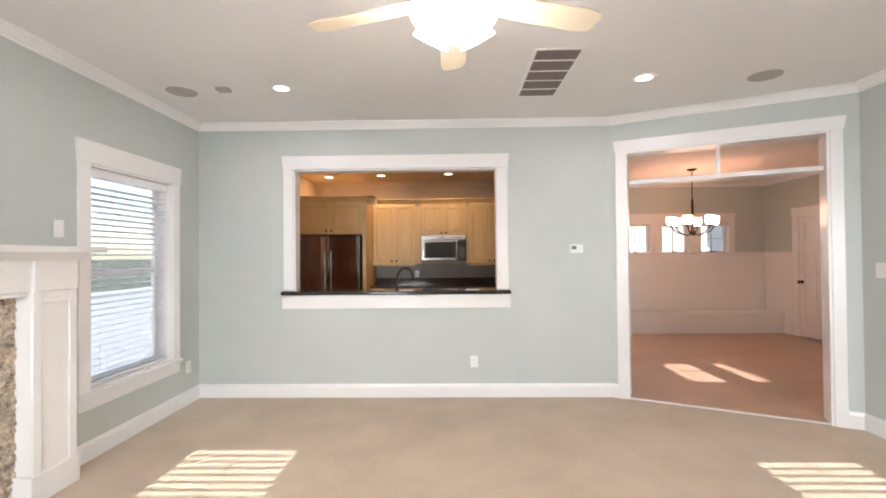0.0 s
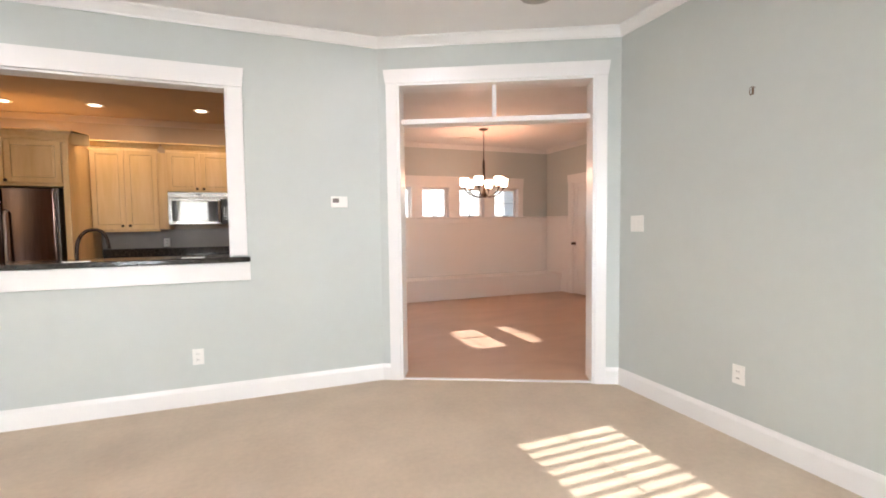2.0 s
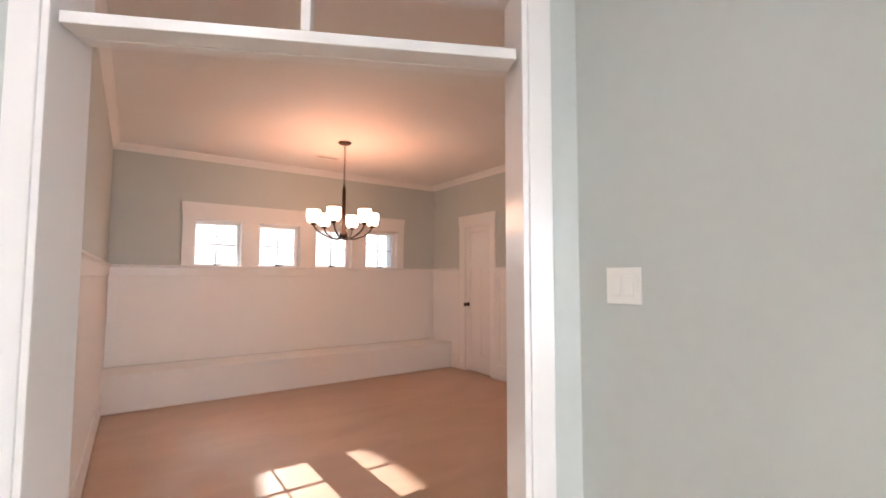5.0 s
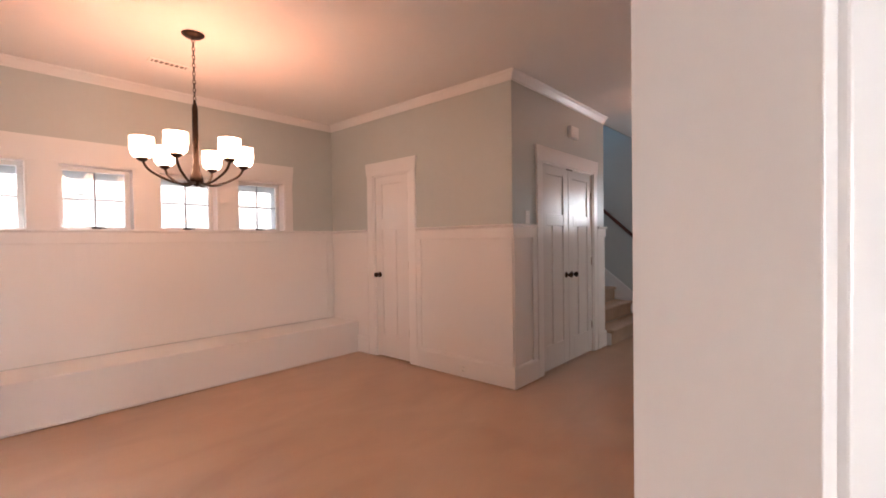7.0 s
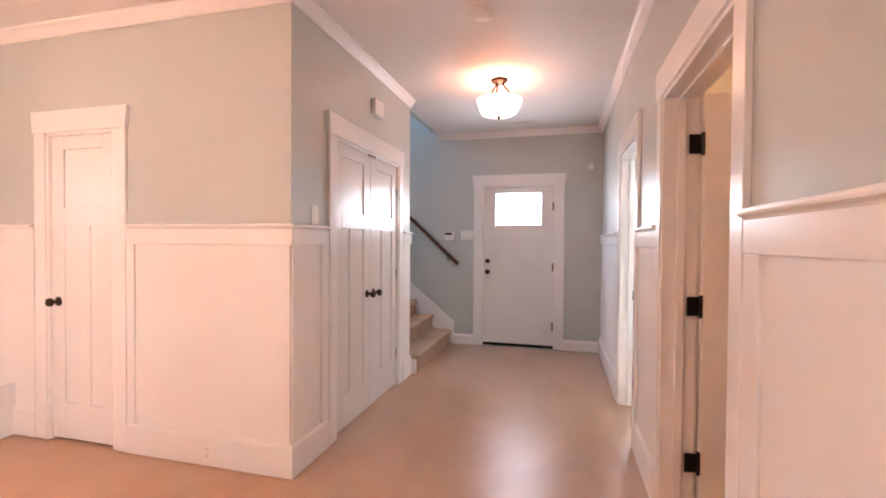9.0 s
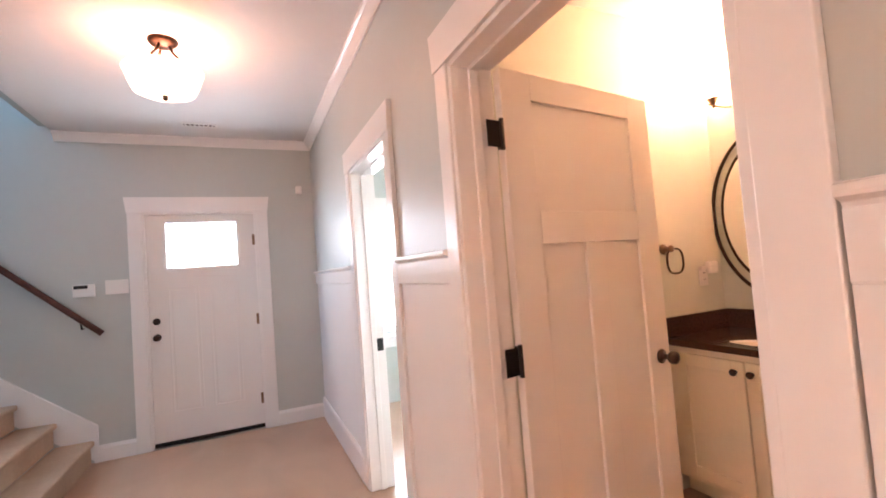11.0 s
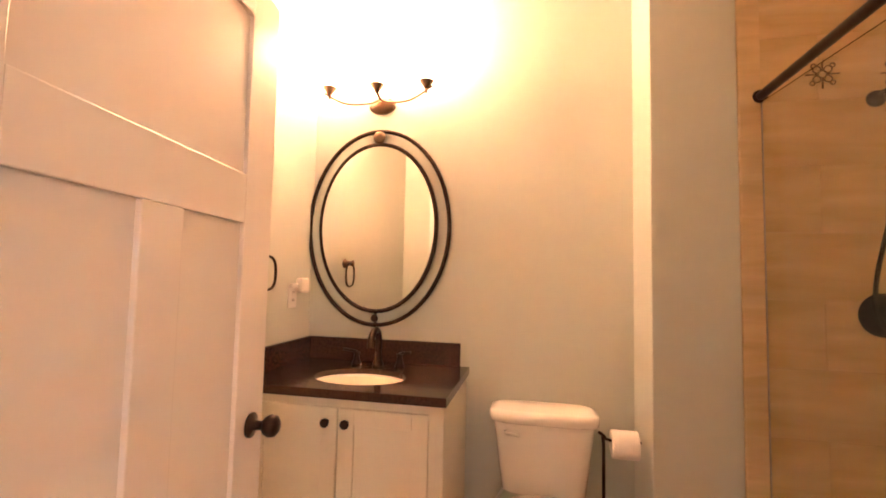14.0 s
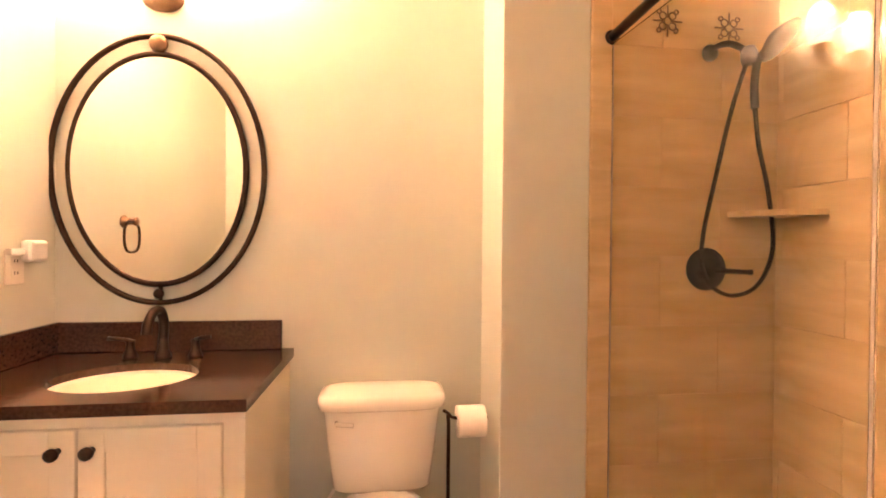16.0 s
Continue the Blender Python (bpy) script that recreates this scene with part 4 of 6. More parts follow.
# ceiling fittings
def can_light(x, y, z=H, power=0.0, group="recessed lights", colour=SOFT):
    ob = empty("recessed_light", "lit recessed ceiling light with a white trim ring", "ceiling light", (x, y, z), group)
    lathe("trim_ring", [(0.062, 0.001), (0.062, -0.004), (0.088, -0.006), (0.092, 0.0), (0.09, 0.002)], PLASTIC, (0, 0, 0), None, 28, ob)
    lathe("lens", [(0, -0.0015), (0.062, -0.0025), (0.062, 0.001)], CAN, (0, 0, 0), None, 28, ob)
    if power:
        lamp("recessed_lamp", "AREA", (x, y, z - 0.012), power, colour, 0.11)
    return ob


# the pair at y 0.2 is added out of view to help light the room
for x, y in ((-1.367, 3.60), (1.504, 3.508), (-1.367, 0.2), (1.504, 0.2)):
    can_light(x, y, H, 3.2)
for x, y in ((-2.21, 3.64), (2.43, 3.508)):
    sp = empty("ceiling_speaker", "round grey in-ceiling speaker grille", "speaker", (x, y, H), "ceiling speakers")
    lathe("grille", [(0, -0.006), (0.10, -0.006), (0.112, -0.004), (0.118, 0.001)], GREYP, (0, 0, 0), None, 32, sp)


def vent(name, label, x0, y0, x1, y1, n, along_x, z=H, m=VENTG, rim=0.018):
    v = empty(name, label, "vent", ((x0 + x1) / 2, (y0 + y1) / 2, z))
    items = [((x0, y0, z - 0.008), (x1, y0 + rim, z + 0.002)), ((x0, y1 - rim, z - 0.008), (x1, y1, z + 0.002)), ((x0, y0 + rim, z - 0.008), (x0 + rim, y1 - rim, z + 0.002)), ((x1 - rim, y0 + rim, z - 0.008), (x1, y1 - rim, z + 0.002))]
    bars = []
    for k in range(1, n):
        if along_x:
            y = y0 + (y1 - y0) * k / n
            bars.append(((x0 + rim, y - 0.006, z - 0.008), (x1 - rim, y + 0.006, z - 0.002)))
        else:
            x = x0 + (x1 - x0) * k / n
            bars.append(((x - 0.004, y0 + rim, z - 0.008), (x + 0.004, y1 - rim, z - 0.002)))
    under(v, boxes("frame", items + bars, PLASTIC, 0.001), box("grille", (x0 + rim, y0 + rim, z - 0.0016), (x1 - rim, y1 - rim, z + 0.002), m, 0))
    return v


vent("return_vent", "large white return-air grille with dark filter panels", 0.567, 2.98, 0.898, 3.875, 5, True)
vent("supply_vent", "small white ceiling register", 3.70, 7.72, 3.99, 7.82, 8, False, HD)
vent("supply_vent", "small white ceiling register in the hall", 8.90, 4.715, 8.99, 4.985, 8, True, HD)
det = empty("ceiling_sensor", "small grey square ceiling sensor", "sensor", (-1.835, 3.58, H))
under(det, box("body", (-1.885, 3.54, H - 0.02), (-1.785, 3.63, H + 0.001), GREYP, 0.006))
sm = empty("smoke_detector", "white round smoke detector on the hall ceiling", "smoke detector", (6.37, 4.86, HD))
lathe("body", [(0, -0.04), (0.045, -0.04), (0.06, -0.03), (0.068, -0.012), (0.068, 0.001)], PLASTIC, (0, 0, 0), None, 24, sm)

# ---- living room: fan and fireplace ----
FC = (0.02, 1.81)
fan = empty("ceiling_fan", "white five-blade ceiling fan with lit scalloped glass shades", "ceiling fan", (FC[0], FC[1], H))
parts = [lathe("canopy", [(0, 0.001), (0.07, 0.001), (0.07, -0.02), (0.03, -0.06), (0.014, -0.065), (0.014, -0.14), (0, -0.14)], BLADE, (FC[0], FC[1], H)),
         lathe("motor", [(0, 0.12), (0.05, 0.12), (0.115, 0.10), (0.13, 0.06), (0.125, 0.02), (0.08, -0.01), (0.05, -0.03), (0, -0.03)], BLADE, (FC[0], FC[1], 2.47))]
for k in range(5):
    a = radians(90 + 72 * k)
    m = Matrix.Translation((FC[0], FC[1], 2.455)) @ Matrix.Rotation(a, 4, "Z")
    bm = bmesh.new()
    prof = [(0.18, 0.05), (0.30, 0.062), (0.58, 0.068), (0.64, 0.060), (0.66, 0.04)]
    ring = [(x, y) for x, y in prof] + [(x, -y) for x, y in reversed(prof)]
    mt = m @ Matrix.Rotation(radians(-11), 4, "X")
    t = [bm.verts.new(mt @ Vector((x, y, 0.004))) for x, y in ring]
    u = [bm.verts.new(mt @ Vector((x, y, -0.004))) for x, y in ring]
    for i in range(len(ring)):
        j = (i + 1) % len(ring)
        bm.faces.new((t[i], t[j], u[j], u[i]))
    bm.faces.new(t), bm.faces.new(u)
    parts.append(mesh_of("blade", bm, BLADE))
    parts.append(box("blade_arm", (0.09, -0.02, -0.006), (0.24, 0.02, 0.0), BLADE, 0.002, None, mt @ Matrix.Translation((0, 0, -0.005))))
for k in range(4):
    a = radians(45 + 90 * k)
    t = Matrix.Translation((FC[0] + 0.085 * math.cos(a), FC[1] + 0.085 * math.sin(a), 2.40)) @ Matrix.Rotation(a, 4, "Z") @ Matrix.Rotation(radians(38), 4, "Y").inverted()
    parts.append(lathe("shade", [(0.02, 0.02), (0.04, 0.0), (0.062, -0.05), (0.078, -0.09), (0.074, -0.092), (0.055, -0.05), (0.03, -0.01), (0, 0.0)], BULB, t.translation, t.to_3x3().to_4x4(), 20))
parts.append(lathe("finial", [(0, 0.08), (0.03, 0.07), (0.035, 0.03), (0.015, 0.0), (0.012, -0.05), (0.018, -0.06), (0, -0.075)], BLADE, (FC[0], FC[1], 2.34)))
under(fan, *parts)
lamp("fan_lamp", "POINT", (FC[0], FC[1], 2.22), 9, SOFT, 0.10)

fp = empty("fireplace", "white painted mantel surround with brown stick-mosaic facing", "fireplace", (XW + 0.1, 1.95, 0))
FO = 0.15
LY0, LY1 = 1.02 - YS, 2.88 - YS
legs = [(LY1 - 0.30, LY1, 0, FO, 0.17, 1.24), (LY0, LY0 + 0.30, 0, FO, 0.17, 1.24), (LY1 - 0.32, LY1 + 0.018, 0, FO + 0.02, 0, 0.17), (LY0 - 0.018, LY0 + 0.32, 0, FO + 0.02, 0, 0.17)]
stile = []
for a in (LY1 - 0.30, LY0):
    stile += [(a, a + 0.055, FO, FO + 0.012, 0.17, 1.24), (a + 0.245, a + 0.30, FO, FO + 0.012, 0.17, 1.24), (a + 0.055, a + 0.245, FO, FO + 0.012, 1.17, 1.24)]
frieze = [(LY0, LY1, 0, FO, 1.24, 1.44), (LY0, LY0 + 0.30, FO, FO + 0.02, 1.24, 1.44), (LY1 - 0.30, LY1, FO, FO + 0.02, 1.24, 1.44), (LY0 + 0.3, LY1 - 0.3, 0, FO - 0.01, 1.215, 1.24)]
under(fp, LW.boxes("leg", legs[0::2] + stile[:3], TRIM, 0.004), LW.boxes("leg", legs[1::2] + stile[3:], TRIM, 0.004), LW.boxes("frieze", frieze, TRIM, 0.004),
      LW.run("shelf_moulding", LY0 - 0.02, LY1 + 0.02, [(0, 1.42), (FO + 0.025, 1.42), (FO + 0.04, 1.435), (FO + 0.065, 1.455), (FO + 0.085, 1.468), (0, 1.468)], TRIM),
      LW.box("shelf", LY0 - 0.10, LY1 + 0.13, 0, FO + 0.11, 1.468, 1.508, TRIM, 0.006))
rng = random.Random(4)
bm = bmesh.new()
z = 0.0
while z < 1.20:
    s = LY0 + 0.30
    while s < LY1 - 0.30:
        w = rng.uniform(0.05, 0.16)
        e = min(s + w, LY1 - 0.30)
        if e - s > 0.01 and not (LY0 + 0.5 < (s + e) / 2 < LY1 - 0.5 and z < 0.85):
            put_box(bm, (s + 0.001, 0.02, z + 0.001), (e - 0.001, rng.uniform(0.05, 0.068), z + 0.019), 0, LW.m)
        s = e
    z += 0.0205
mos = mesh_of("mosaic", bm, STICK)
mos["kind"] = "stuff"
under(fp, mos, LW.box("firebox", LY0 + 0.5, LY1 - 0.5, 0.0, 0.03, 0, 0.86, DARK, 0))

# ---- dining room: chandelier ----
CXY = (3.785, 7.09)
ch = empty("chandelier", "bronze six-arm chandelier with lit white glass shades", "chandelier", (CXY[0], CXY[1], HD))
parts = [lathe("canopy", [(0, 0.004), (0.072, 0.004), (0.072, -0.006), (0.055, -0.02), (0.02, -0.03), (0, -0.03)], BRONZE, (CXY[0], CXY[1], HD)),
         lathe("stem", [(0.006, 0.56), (0.012, 0.53), (0.019, 0.50), (0.019, 0.12), (0.026, 0.10), (0.026, 0.06), (0.04, 0.03), (0.045, 0.0), (0.03, -0.02), (0.012, -0.035), (0, -0.04)], BRONZE, (CXY[0], CXY[1], 1.735))]
nl = 15
for k in range(nl):
    zc = 2.29 + (k + 0.5) * (HD - 0.03 - 2.29) / nl
    turn = Matrix.Rotation(radians(90 * (k % 2)), 4, "Z")
    pts = [Matrix.Translation((CXY[0], CXY[1], zc)) @ turn @ Vector((0.009 * math.cos(q), 0, 0.018 * math.sin(q))) for q in [2 * math.pi * i / 10 for i in range(10)]]
    parts.append(tube("link", pts, 0.0028, BRONZE, seg=6, closed=True))
for k in range(6):
    a = radians(50 + 60 * k)
    c, s = math.cos(a), math.sin(a)
    R = 0.31
    P = lambda r, z: (CXY[0] + r * c, CXY[1] + r * s, z)
    parts.append(tube("arm", curve_pts([P(0.03, 1.72), P(0.10, 1.71), P(0.19, 1.738), P(0.275, 1.79), P(R, 1.848)], 16), 0.0085, BRONZE, seg=8))
    parts.append(lathe("cup", [(0, -0.012), (0.018, -0.008), (0.034, 0.006), (0.036, 0.016), (0, 0.016)], BRONZE, P(R, 1.848), seg=18))
    parts.append(lathe("shade", [(0, 0.0), (0.045, 0.0), (0.062, 0.02), (0.070, 0.065), (0.069, 0.132), (0.065, 0.132), (0.065, 0.065), (0.055, 0.022), (0, 0.012)], BULB_C, P(R, 1.864), seg=22))
    lamp("chandelier_lamp", "POINT", P(R, 2.04), 0.72, (1.0, 0.49, 0.28), 0.04)
under(ch, *parts)

# ---- hall: ceiling lamp and stairs ----
HL = (7.53, 4.91)
hl = empty("ceiling_lamp", "lit alabaster bowl lamp on a bronze ceiling mount", "ceiling lamp", (HL[0], HL[1], HD))
parts = [lathe("canopy", [(0, 0.004), (0.075, 0.004), (0.075, -0.01), (0.06, -0.028), (0.02, -0.034), (0, -0.034)], BRONZE, (HL[0], HL[1], HD)),
         lathe("bowl", [(0, 0.0), (0.03, 0.002), (0.12, 0.012), (0.152, 0.026), (0.170, 0.065), (0.192, 0.135), (0.197, 0.138), (0.191, 0.142), (0.165, 0.07), (0.146, 0.034), (0.11, 0.022), (0, 0.01)], BULB_H, (HL[0], HL[1], 2.43), seg=36),
         lathe("finial", [(0, 0.004), (0.016, 0.002), (0.012, -0.01), (0.018, -0.016), (0, -0.028)], BRONZE, (HL[0], HL[1], 2.43), seg=16)]
for k in range(3):
    a = radians(30 + 120 * k)
    parts.append(tube("arm", curve_pts([(HL[0] + 0.03 * math.cos(a), HL[1] + 0.03 * math.sin(a), HD - 0.03), (HL[0] + 0.05 * math.cos(a), HL[1] + 0.05 * math.sin(a), HD - 0.07), (HL[0] + 0.09 * math.cos(a), HL[1] + 0.09 * math.sin(a), HD - 0.12), (HL[0] + 0.10 * math.cos(a), HL[1] + 0.10 * math.sin(a), HD - 0.20)], 12), 0.008, BRONZE, seg=8))
under(hl, *parts)
lamp("hall_lamp", "POINT", (HL[0], HL[1], 2.62), 2.3, WARM, 0.09)

RISE, RUN, SY = 0.19, 0.235, 5.78
stairs = empty("stairs", "carpeted stairs with white skirt board rising beside the front wall", "stairs", (8.6, SY, 0), kind="structure")
parts = []
for k in range(13):
    y = SY + k * RUN
    x0 = CX1 + 0.012
    bm = bmesh.new()
    put_box(bm, (x0 if k else CX1 + 0.05, y, k * RISE if k else 0.0), (FX - 0.025, y + RUN + 0.03, (k + 1) * RISE - 0.03), 0.0)
    put_box(bm, (x0 if k else CX1 + 0.035, y - 0.03, (k + 1) * RISE - 0.045), (FX - 0.025, y + RUN, (k + 1) * RISE), 0.016)
    parts.append(mesh_of("step", bm, STAIRC))
parts.append(box("end_board", (CX1 + 0.03, SY + 0.004, 0), (CX1 + 0.05, SY + 0.26, RISE - 0.045), TRIM, 0.003))
bm = bmesh.new()
sk = [(SY - 0.05, 0), (SY - 0.05, 0.30), (SY + 3.0, 0.30 + 3.05 * RISE / RUN), (SY + 3.0, 3.05 * RISE / RUN - 0.1)]
for x in (FX - 0.024, FX):
    sk_v = [bm.verts.new((x, y, z)) for y, z in sk]
    bm.faces.new(sk_v)
bm.verts.ensure_lookup_table()
for i in range(4):
    bm.faces.new((bm.verts[i], bm.verts[(i + 1) % 4], bm.verts[4 + (i + 1) % 4], bm.verts[4 + i]))
parts.append(mesh_of("skirt_board", bm, TRIM))
under(stairs, *parts)
hr = empty("handrail", "dark red-brown wooden handrail on the stair wall", "handrail", (FX - 0.07, 5.69, 1.076))
rail = curve_pts([(FX - 0.07, 5.66, 1.05), (FX - 0.07, 6.10, 1.455), (FX - 0.07, 8.2, 3.40)], 12)
under(hr, tube("rail", rail, 0.025, RAILW, seg=12), tube("bracket", [(FX - 0.002, 5.80, 1.10), (FX - 0.05, 5.80, 1.10), (FX - 0.07, 5.80, 1.16)], 0.007, BRONZE), tube("bracket", [(FX - 0.002, 6.9, 2.12), (FX - 0.05, 6.9, 2.12), (FX - 0.07, 6.9, 2.18)], 0.007, BRONZE))

# ---- kitchen ----
def cabinet(label, x0, x1, yb, yf, z0, z1, doors, pulls, m=MAPLE, crown_h=0.0, rail=False):
    """A cabinet: carcass, framed doors that look to -y, pulls near the given (x, z)."""
    cb = empty("kitchen_cabinet", label, "cabinet", ((x0 + x1) / 2, yb, z0), "kitchen cabinets")
    parts = [box("body", (x0, yf + 0.02, z0), (x1, yb, z1), m, 0.002)]
    n = doors
    for k in range(n):
        a, b = x0 + (x1 - x0) * k / n + 0.006, x0 + (x1 - x0) * (k + 1) / n - 0.006
        c, d = z0 + 0.01, z1 - 0.012
        bm = bmesh.new()
        st = 0.055
        put_box(bm, (a + st - 0.005, yf + 0.008, c + st - 0.005), (b - st + 0.005, yf + 0.016, d - st + 0.005))
        put_box(bm, (a + st + 0.022, yf + 0.003, c + st + 0.022), (b - st - 0.022, yf + 0.010, d - st - 0.022), 0.006)
        for lo, hi in (((a, yf, c), (a + st, yf + 0.019, d)), ((b - st, yf, c), (b, yf + 0.019, d)), ((a + st, yf, c), (b - st, yf + 0.019, c + st)), ((a + st, yf, d - st), (b - st, yf + 0.019, d))):
            put_box(bm, lo, hi, 0.003)
        parts.append(mesh_of("door", bm, m))
        if rail:
            e = st + 0.004
            parts.append(boxes("glaze_line", [((a + e - 0.008, yf + 0.0068, c + e), (a + e, yf + 0.0085, d - e)), ((b - e, yf + 0.0068, c + e), (b - e + 0.008, yf + 0.0085, d - e)), ((a + e, yf + 0.0068, c + e - 0.008), (b - e, yf + 0.0085, c + e)), ((a + e, yf + 0.0068, d - e), (b - e, yf + 0.0085, d - e + 0.008))], GLAZE, 0))
    for x, z in pulls:
        parts.append(lathe("knob", [(0, 0), (0.010, 0), (0.008, 0.010), (0.017, 0.018), (0.017, 0.026), (0.009, 0.031), (0, 0.032)], BRONZE, (x, yf, z), Matrix.Rotation(radians(90), 4, "X"), 14))
    if doors and rail:
        parts.append(box("light_rail", (x0, yf + 0.004, z0 - 0.028), (x1, yf + 0.03, z0 - 0.002), m, 0.004))
    if crown_h:
        f = Face((x0 - 0.0, yf + 0.02), (1, 0), (0, -1))
        parts.append(f.run("cornice", -0.0, x1 - x0, [(0, z1 - 0.03), (0.010, z1 - 0.03), (0.012, z1 - 0.012), (0.006, z1 - 0.006), (0.010, z1 + 0.02), (0.024, z1 + 0.036), (0.044, z1 + 0.072), (0.060, z1 + 0.078), (0.062, z1 + crown_h), (-0.2, z1 + crown_h), (-0.2, z1 - 0.03)], m, None, -1, 1))
    return under(cb, *parts)


YB = KN - 0.003
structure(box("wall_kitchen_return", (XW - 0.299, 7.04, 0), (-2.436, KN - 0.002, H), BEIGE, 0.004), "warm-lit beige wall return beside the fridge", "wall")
cabinet("cream glazed wood cabinet over the fridge", -2.43, -1.42, YB, 7.05, 1.80, 2.28, 2, ((-1.99, 1.83), (-1.91, 1.83)), MAPLE, 0.10, True)
cabinet("tall cream wood panel beside the fridge", -1.418, -1.36, YB, 7.03, 0.02, 2.28, 0, (), MAPLE, 0.10)
cabinet("cream glazed wood wall cabinet with two doors", -1.355, -0.63, YB, 7.62, 1.28, 2.295, 2, ((-1.03, 1.33), (-0.95, 1.33)), MAPLE, 0.10, True)
cabinet("short cream wall cabinet over the microwave", -0.53, 0.25, YB, 7.62, 1.77, 2.295, 2, ((-0.18, 1.81), (-0.10, 1.81)), MAPLE, 0.10, True)
cabinet("cream glazed wood wall cabinet with two doors", 0.30, 1.05, YB, 7.62, 1.28, 2.295, 2, ((0.635, 1.33), (0.715, 1.33)), MAPLE, 0.10, True)
structure(boxes("trim_cabinet_filler", [((-0.63, 7.64, 1.28), (-0.53, YB, 2.27)), ((0.25, 7.64, 1.28), (0.30, YB, 2.27)), ((1.05, 7.64, 1.28), (1.62, YB, 2.27))], MAPLE, 0.001), "cream wood filler strips between cabinets", "filler")
for x0, x1 in ((-1.355, -0.60), (0.20, 0.90), (0.905, 1.60)):
    cabinet("cream wood base cabinet under dark granite", x0, x1, YB, 7.35, 0.08, 0.88, 2, (), MAPLE)
tagged(box("kitchen_counter", (-1.355, 7.31, 0.882), (1.62, YB, 0.922), DGRANITE, 0.006), "black granite kitchen counter along the back wall", "counter")
tagged(box("granite_upstand", (-1.35, KN - 0.036, 0.9225), (1.62, KN - 0.0145, 1.025), DGRANITE, 0.003), "low black granite upstand behind the kitchen counter", "upstand")
structure(box("trim_backsplash", (-1.355, KN - 0.014, 0.922), (1.62, KN - 0.002, 1.28), SPLASH, 0.001), "grey tiled backsplash", "backsplash")
plate(Face((XW, KN - 0.014), (1, 0), (0, -1)), -0.62 - XW, 1.10, "white outlet in the grey backsplash")
fr = empty("refrigerator", "stainless french-door refrigerator, brown reflection put into its colour", "refrigerator", (-1.94, 7.5, 0))
parts = [box("body", (-2.39, 7.06, 0.0), (-1.49, 7.90, 1.755), VENTG, 0.004)]
for a, b in ((-2.39, -1.944), (-1.936, -1.49)):
    parts.append(box("door", (a, 6.99, 0.70), (b, 7.058, 1.75), STEEL, 0.012))
parts.append(box("drawer", (-2.39, 6.99, 0.06), (-1.49, 7.058, 0.69), STEEL, 0.012))
for x in (-1.985, -1.895):
    parts.append(tube("handle", curve_pts([(x, 6.99, 0.86), (x, 6.935, 0.90), (x, 6.93, 1.15), (x, 6.935, 1.46), (x, 6.99, 1.50)], 16), 0.013, NICKEL, seg=8))
# light steel strip added for the bright, reflecting edge beside the fridge
parts.append(box("bright_side_strip", (-1.49, 7.03, 0.06), (-1.462, 7.30, 1.755), STEEL_L, 0.004))
under(fr, *parts)
mw = empty("microwave", "stainless over-the-range microwave with a dark glass door", "microwave", (-0.14, 7.75, 1.33))
MX = -0.52
under(mw, box("body", (MX, 7.58, 1.335), (MX + 0.76, YB, 1.765), STEEL_L, 0.006),
      boxes("door", [((MX + 0.004, 7.545, 1.34), (MX + 0.05, 7.578, 1.68)), ((MX + 0.585, 7.545, 1.34), (MX + 0.615, 7.578, 1.68)), ((MX + 0.05, 7.545, 1.34), (MX + 0.585, 7.578, 1.385)), ((MX + 0.05, 7.545, 1.645), (MX + 0.585, 7.578, 1.68))], STEEL_L, 0.004),
      box("glass", (MX + 0.05, 7.552, 1.385), (MX + 0.585, 7.575, 1.645), MWGLASS, 0.0),
      box("control_panel", (MX + 0.62, 7.55, 1.34), (MX + 0.757, 7.578, 1.68), MWGLASS, 0.003),
      boxes("buttons", [((MX + 0.65 + 0.03 * i, 7.548, 1.40 + 0.035 * j), (MX + 0.67 + 0.03 * i, 7.5505, 1.42 + 0.035 * j)) for i in range(3) for j in range(5)], STEEL_L, 0.0),
      boxes("grille", [((MX + 0.004, 7.55, 1.69), (MX + 0.757, 7.578, 1.762)), ((MX + 0.02, 7.547, 1.696), (MX + 0.74, 7.5505, 1.70))], STEEL_L, 0.003),
      box("badge", (MX + 0.33, 7.547, 1.722), (MX + 0.38, 7.5505, 1.735), BLACK, 0.0),
      tube("handle", [(MX + 0.60, 7.545, 1.37), (MX + 0.60, 7.51, 1.39), (MX + 0.60, 7.51, 1.63), (MX + 0.60, 7.545, 1.65)], 0.009, NICKEL))
pc = empty("pantry_cabinet", "tall cream wood pantry cabinet beside the fridge", "cabinet", (-2.66, 6.4, 0))
PF = Face((-2.444, 5.80), (0, 1), (1, 0))
pparts = [box("body", (XW - 0.297, 5.80, 0.09), (-2.446, 7.036, 2.28), MAPLE, 0.002), box("plinth", (XW - 0.297, 5.80, -0.006), (-2.49, 7.036, 0.09), MAPLE, 0.0)]
